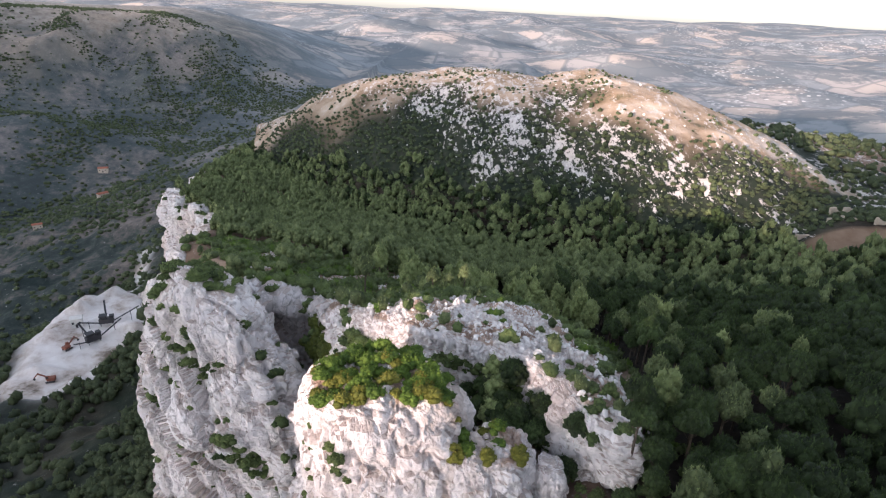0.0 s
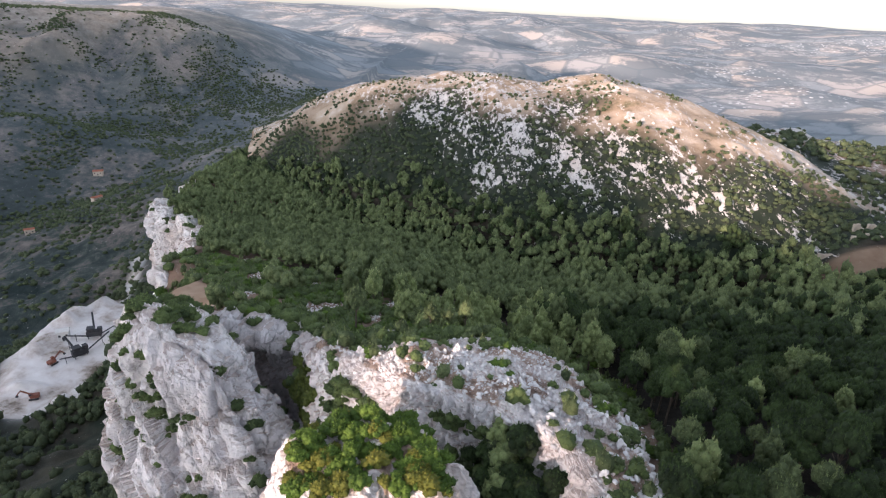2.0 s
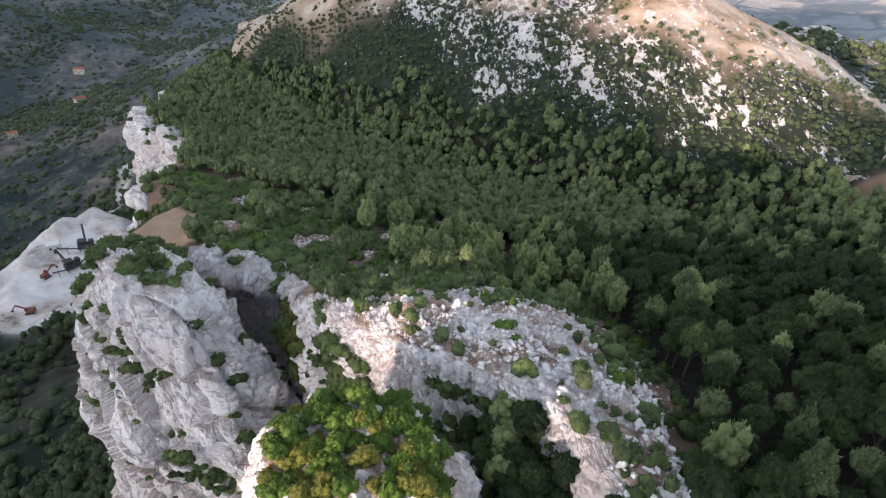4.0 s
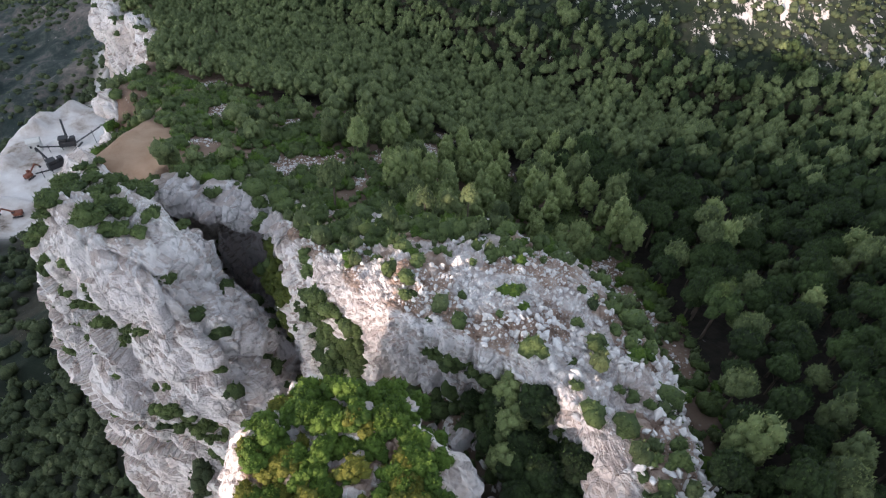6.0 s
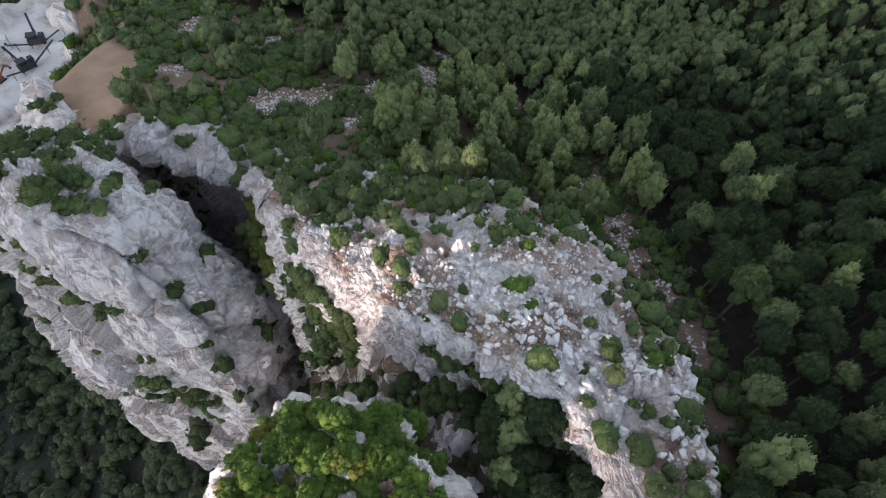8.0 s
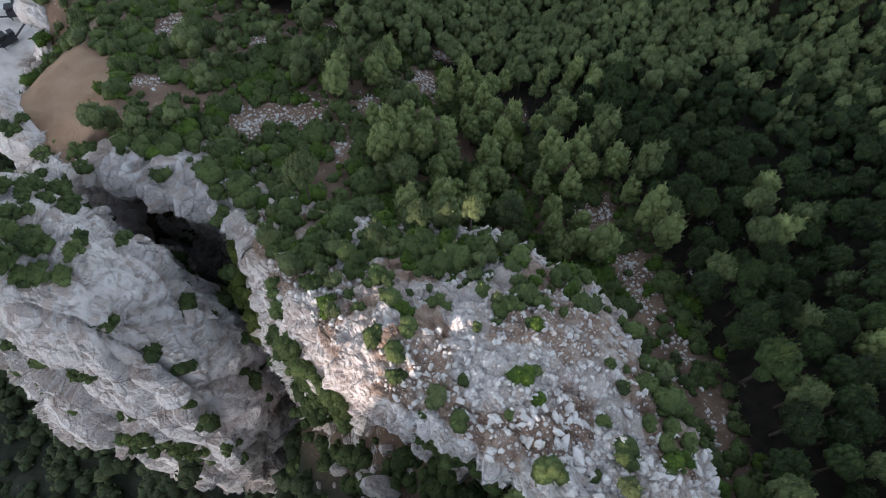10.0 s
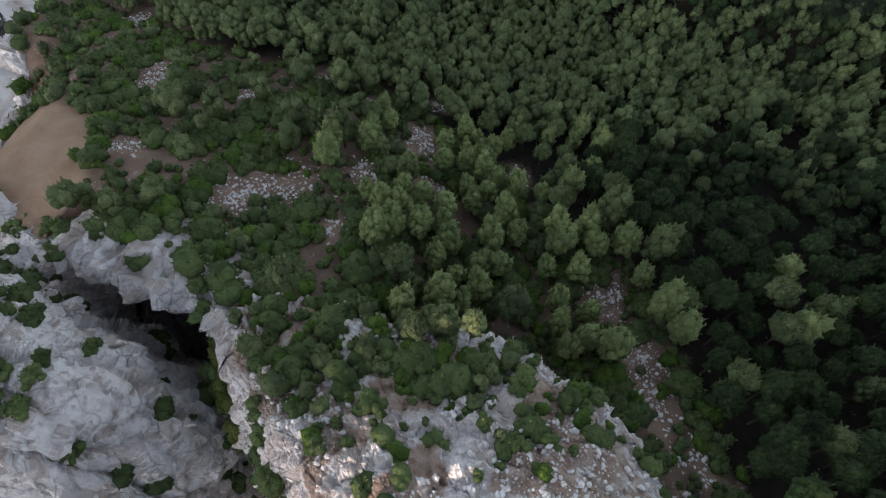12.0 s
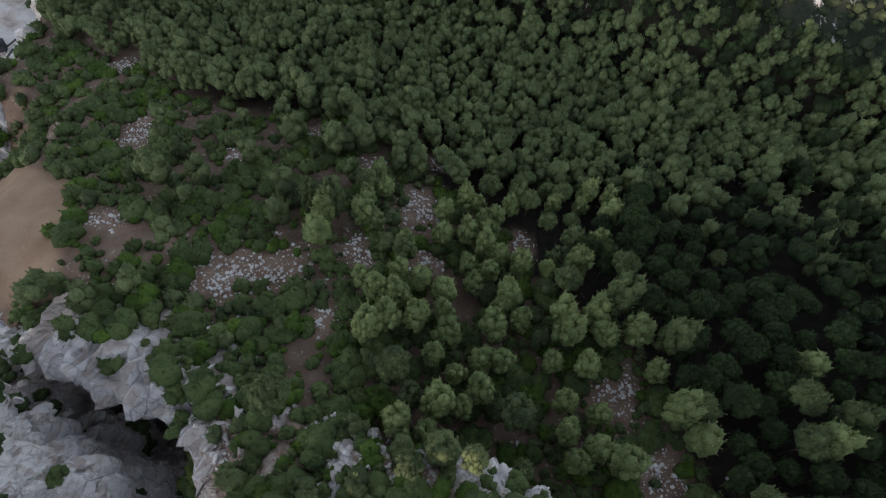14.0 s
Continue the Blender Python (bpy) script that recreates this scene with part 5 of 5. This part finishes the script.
for which, rows in (("pillar", PILLAR_SHRUBS), ("tower", TOWER_SHRUBS), ("ridge", RIDGE_SHRUBS)):
    for x, z, r in rows:
        hit = SURFACE.ray_cast(Vector((x, 60.0 if which == "ridge" else 30.0, z)), Vector((0, 1, 0)))
        if hit[0] is None:
            continue
        near_hit = SURFACE.find_nearest(Vector((x, hit[0].y + 0.2, z - 0.3)))
        q = r * RNG.uniform(0.7, 0.95)
        o = tagged(new("shrub", bush_meshes[int(RNG.integers(6))]), "dark evergreen shrub rooted in a cleft of the %s" % which, "shrub", "shrubs of the clefts")
        o.matrix_basis = Matrix.Translation(near_hit[0] - Vector((0, 0, 0.25 * q))) @ Matrix.Rotation(RNG.uniform(0, 6.28), 4, "Z") @ Matrix.Diagonal((q, q, q * RNG.uniform(0.9, 1.4), 1))

# angular blocks that stand out of the rock masses
block_meshes = [mesh_of("block", *stone_shape(np.random.default_rng(70 + k), ICO3), LIMESTONE, False) for k in range(5)]
for ob, n, size in ((tower, 34, 0.9), (pillar, 60, 1.3), (block, 16, 0.7), (ridge, 60, 0.8), (saddle, 24, 1.0)):
    p, relief = RELIEF[ob.name]
    ok = np.where((relief > np.quantile(relief, 0.6)) & (p[:, 2] > 24) & (p[:, 2] < np.max(p[:, 2]) - 3.5))[0]
    for k in RNG.choice(ok, n, False):
        r = size * RNG.uniform(0.5, 1.2)
        o = new("block", block_meshes[int(RNG.integers(5))])
        o.parent = ob
        o.matrix_basis = Matrix.Translation(Vector(p[k]) + Vector((0, 0.25 * r, -0.1 * r))) @ pose(0, 0, 0, RNG.uniform(-25, 25), RNG.uniform(-30, 30), RNG.uniform(0, 360)) @ Matrix.Diagonal((r, r * 0.8, r * RNG.uniform(1.0, 2.0), 1))

# ---- the quarry below the cliff ----


def part(name, bm, mat, parent, label=""):
    me = bpy.data.meshes.new(name)
    bm.to_mesh(me)
    bm.free()
    me.materials.append(mat)
    ob = new(name, me)
    ob.parent = parent
    return tagged(ob, label)


def box(size, at, turn=(0, 0, 0), bevel=0.06, taper=1.0):
    bm = bmesh.new()
    bmesh.ops.create_cube(bm, size=1.0)
    for v in bm.verts:
        k = taper if v.co.z < 0 else 1.0
        v.co = Vector((v.co.x * size[0] * k, v.co.y * size[1] * k, v.co.z * size[2]))
    bmesh.ops.bevel(bm, geom=bm.edges[:], offset=bevel, segments=1, affect="EDGES")
    bmesh.ops.transform(bm, matrix=pose(*at, *turn), verts=bm.verts)
    return bm


def crusher(x, y, turn, long):
    root = tagged(new("rock_crusher"), "dark stone crusher with tall conveyor belts on white quarry dust", "machine", "machines of the quarry")
    part("body", box((6.5, 3.2, 2.6), (0, 0, 2.6)), MACHINE, root)
    part("hopper", box((3.8, 3.8, 1.8), (-1.2, 0, 4.8), taper=0.6), MACHINE, root)
    for sx in (-2.6, 2.6):
        for sy in (-1.3, 1.3):
            part("leg", box((0.35, 0.35, 1.5), (sx, sy, 0.65)), MACHINE, root)
    part("engine", box((2.0, 2.4, 1.6), (2.6, 0, 4.6)), MACHINE, root)
    for k, (a, ln, up) in enumerate(((0, long, 28), (100, long * 0.8, 32), (200, long * 0.6, 20))):
        c = math.radians(a)
        r = 2.5 + ln / 2 * math.cos(math.radians(up))
        belt = part("conveyor", box((ln, 0.9, 0.35), (r * math.cos(c), r * math.sin(c), 1.6 + ln / 2 * math.sin(math.radians(up))), (0, -up, a)), MACHINE, root)
        part("strut", box((0.25, 0.25, ln * 0.5), ((2.5 + ln * 0.6) * math.cos(c), (2.5 + ln * 0.6) * math.sin(c), ln * 0.25)), MACHINE, belt)
    root.matrix_basis = pose(x, y, drop(x, y, 0)[0], 0, 0, turn)


def excavator(x, y, turn):
    root = tagged(new("excavator"), "rusty red tracked excavator on quarry dust", "machine", "machines of the quarry")
    for sy in (-1.1, 1.1):
        part("track", box((3.8, 0.6, 0.9), (0, sy, 0.45), bevel=0.25), MACHINE, root)
    part("body", box((3.2, 2.5, 1.4), (-0.4, 0, 1.7), bevel=0.15), RUST, root)
    cab = part("cab", box((1.3, 1.0, 1.5), (0.8, 0.7, 2.7), bevel=0.1), RUST, root)
    part("window", box((0.9, 0.05, 0.8), (0.8, 1.23, 2.9), bevel=0.01), MACHINE, cab, "dark cab window")
    part("boom", box((4.6, 0.5, 0.6), (2.6, -0.2, 3.6), (0, -35, 0)), RUST, root)
    part("stick", box((3.0, 0.4, 0.45), (5.0, -0.2, 3.9), (0, 50, 0)), RUST, root)
    part("bucket", box((1.0, 1.1, 1.0), (5.9, -0.2, 2.2), (0, 30, 0), bevel=0.15, taper=0.6), MACHINE, root)
    root.matrix_basis = pose(x, y, drop(x, y, 0)[0], 0, 0, turn)


def house(x, y, turn, size, label, roof_mat, wall_mat, z_from=200):
    """A small building with a pitched roof, windows and a door."""
    w, d, h = size
    root = tagged(new("house"), label, "house", "houses of the valley")
    wall = part("wall", box((w, d, h + 1.5), (0, 0, h / 2 - 0.75), bevel=0.04), wall_mat, root)
    bm = bmesh.new()
    pts = [(sx * (w / 2 + 0.4), sy * (d / 2 + 0.4), h) for sx, sy in ((-1, -1), (1, -1), (1, 1), (-1, 1))] + [(-w / 2 - 0.4, 0, h + d * 0.24), (w / 2 + 0.4, 0, h + d * 0.24)]
    v = [bm.verts.new(q) for q in pts]
    for f in ((0, 1, 5, 4), (2, 3, 4, 5), (1, 2, 5), (3, 0, 4), (3, 2, 1, 0)):
        bm.faces.new([v[i] for i in f])
    part("roof", bm, roof_mat, root)
    for k in (-0.3, 0.3):
        for sy in (-1, 1):
            part("window", box((1.0, 0.12, 1.2), (w * k, sy * d / 2, h * 0.55), bevel=0.02), MACHINE, wall, "dark window")
    part("door", box((1.1, 0.14, 2.1), (0, -d / 2, 1.05), bevel=0.02), MACHINE, wall, "dark door")
    root.matrix_basis = pose(x, y, drop(x, y, z_from)[0], 0, 0, turn)


crusher(-165, 240, 50, 13.0)
crusher(-167, 256, 20, 15.0)
excavator(-174, 233.5, 70)
excavator(-167, 209.5, 200)
house(-181, 254, 25, (5.0, 4.0, 5.0), "small white metal hut at the edge of the quarry", WHITEWASH, WHITEWASH)
for x, y, a, w in ((-360, 590, 60, 10), (-378, 508, 35, 8), (-420, 700, 15, 11), (-345, 640, 50, 9)):
    house(x, y, a, (w, w * 0.6, 5.0), "farmhouse with red tiled roof among valley trees", TILES, PLASTER)

# ---- ruined walls beside the dirt yard ----


def ruined_wall(x0, y0, x1, y1, height, gaps):
    """A rubble wall with broken top, built of rough blocks with openings left out."""
    root = tagged(new("ruined_wall"), "low tan ruined stone wall with gaps beside a dirt yard", "wall", "ruined walls of the yard")
    ln = math.hypot(x1 - x0, y1 - y0)
    turn = math.degrees(math.atan2(y1 - y0, x1 - x0))
    base = min(drop(x0, y0)[0], drop(x1, y1)[0]) - 0.3
    u = 0.0
    while u < ln:
        w = RNG.uniform(0.8, 1.3)
        top = height * (0.75 + 0.35 * math.sin(u * 1.3 + x0) * RNG.uniform(0.4, 1))
        if not any(a < u < b for a, b in gaps):
            z = 0.0
            while z < top:
                hh = RNG.uniform(0.5, 0.75)
                bm = box((w * 0.97, RNG.uniform(0.6, 0.75), hh * 0.96), (u + w / 2, RNG.uniform(-0.06, 0.06), z + hh / 2), bevel=0.07)
                part("block", bm, MASONRY, root)
                z += hh
        u += w
    root.matrix_basis = pose(x0, y0, base, 0, 0, turn)


ruined_wall(101, 146.6, 121, 147.2, 1.7, ((3.0, 4.2), (11.5, 12.6)))
ruined_wall(121, 147.2, 138, 149.5, 2.2, ((6, 7.5),))
ruined_wall(97, 149.5, 101, 146.9, 1.9, ())
ruined_wall(110, 150.4, 126, 151.6, 2.0, ((4, 6.5), (10, 11.5)))
ruined_wall(114, 156, 121, 157.5, 2.4, ((3, 4.5),))
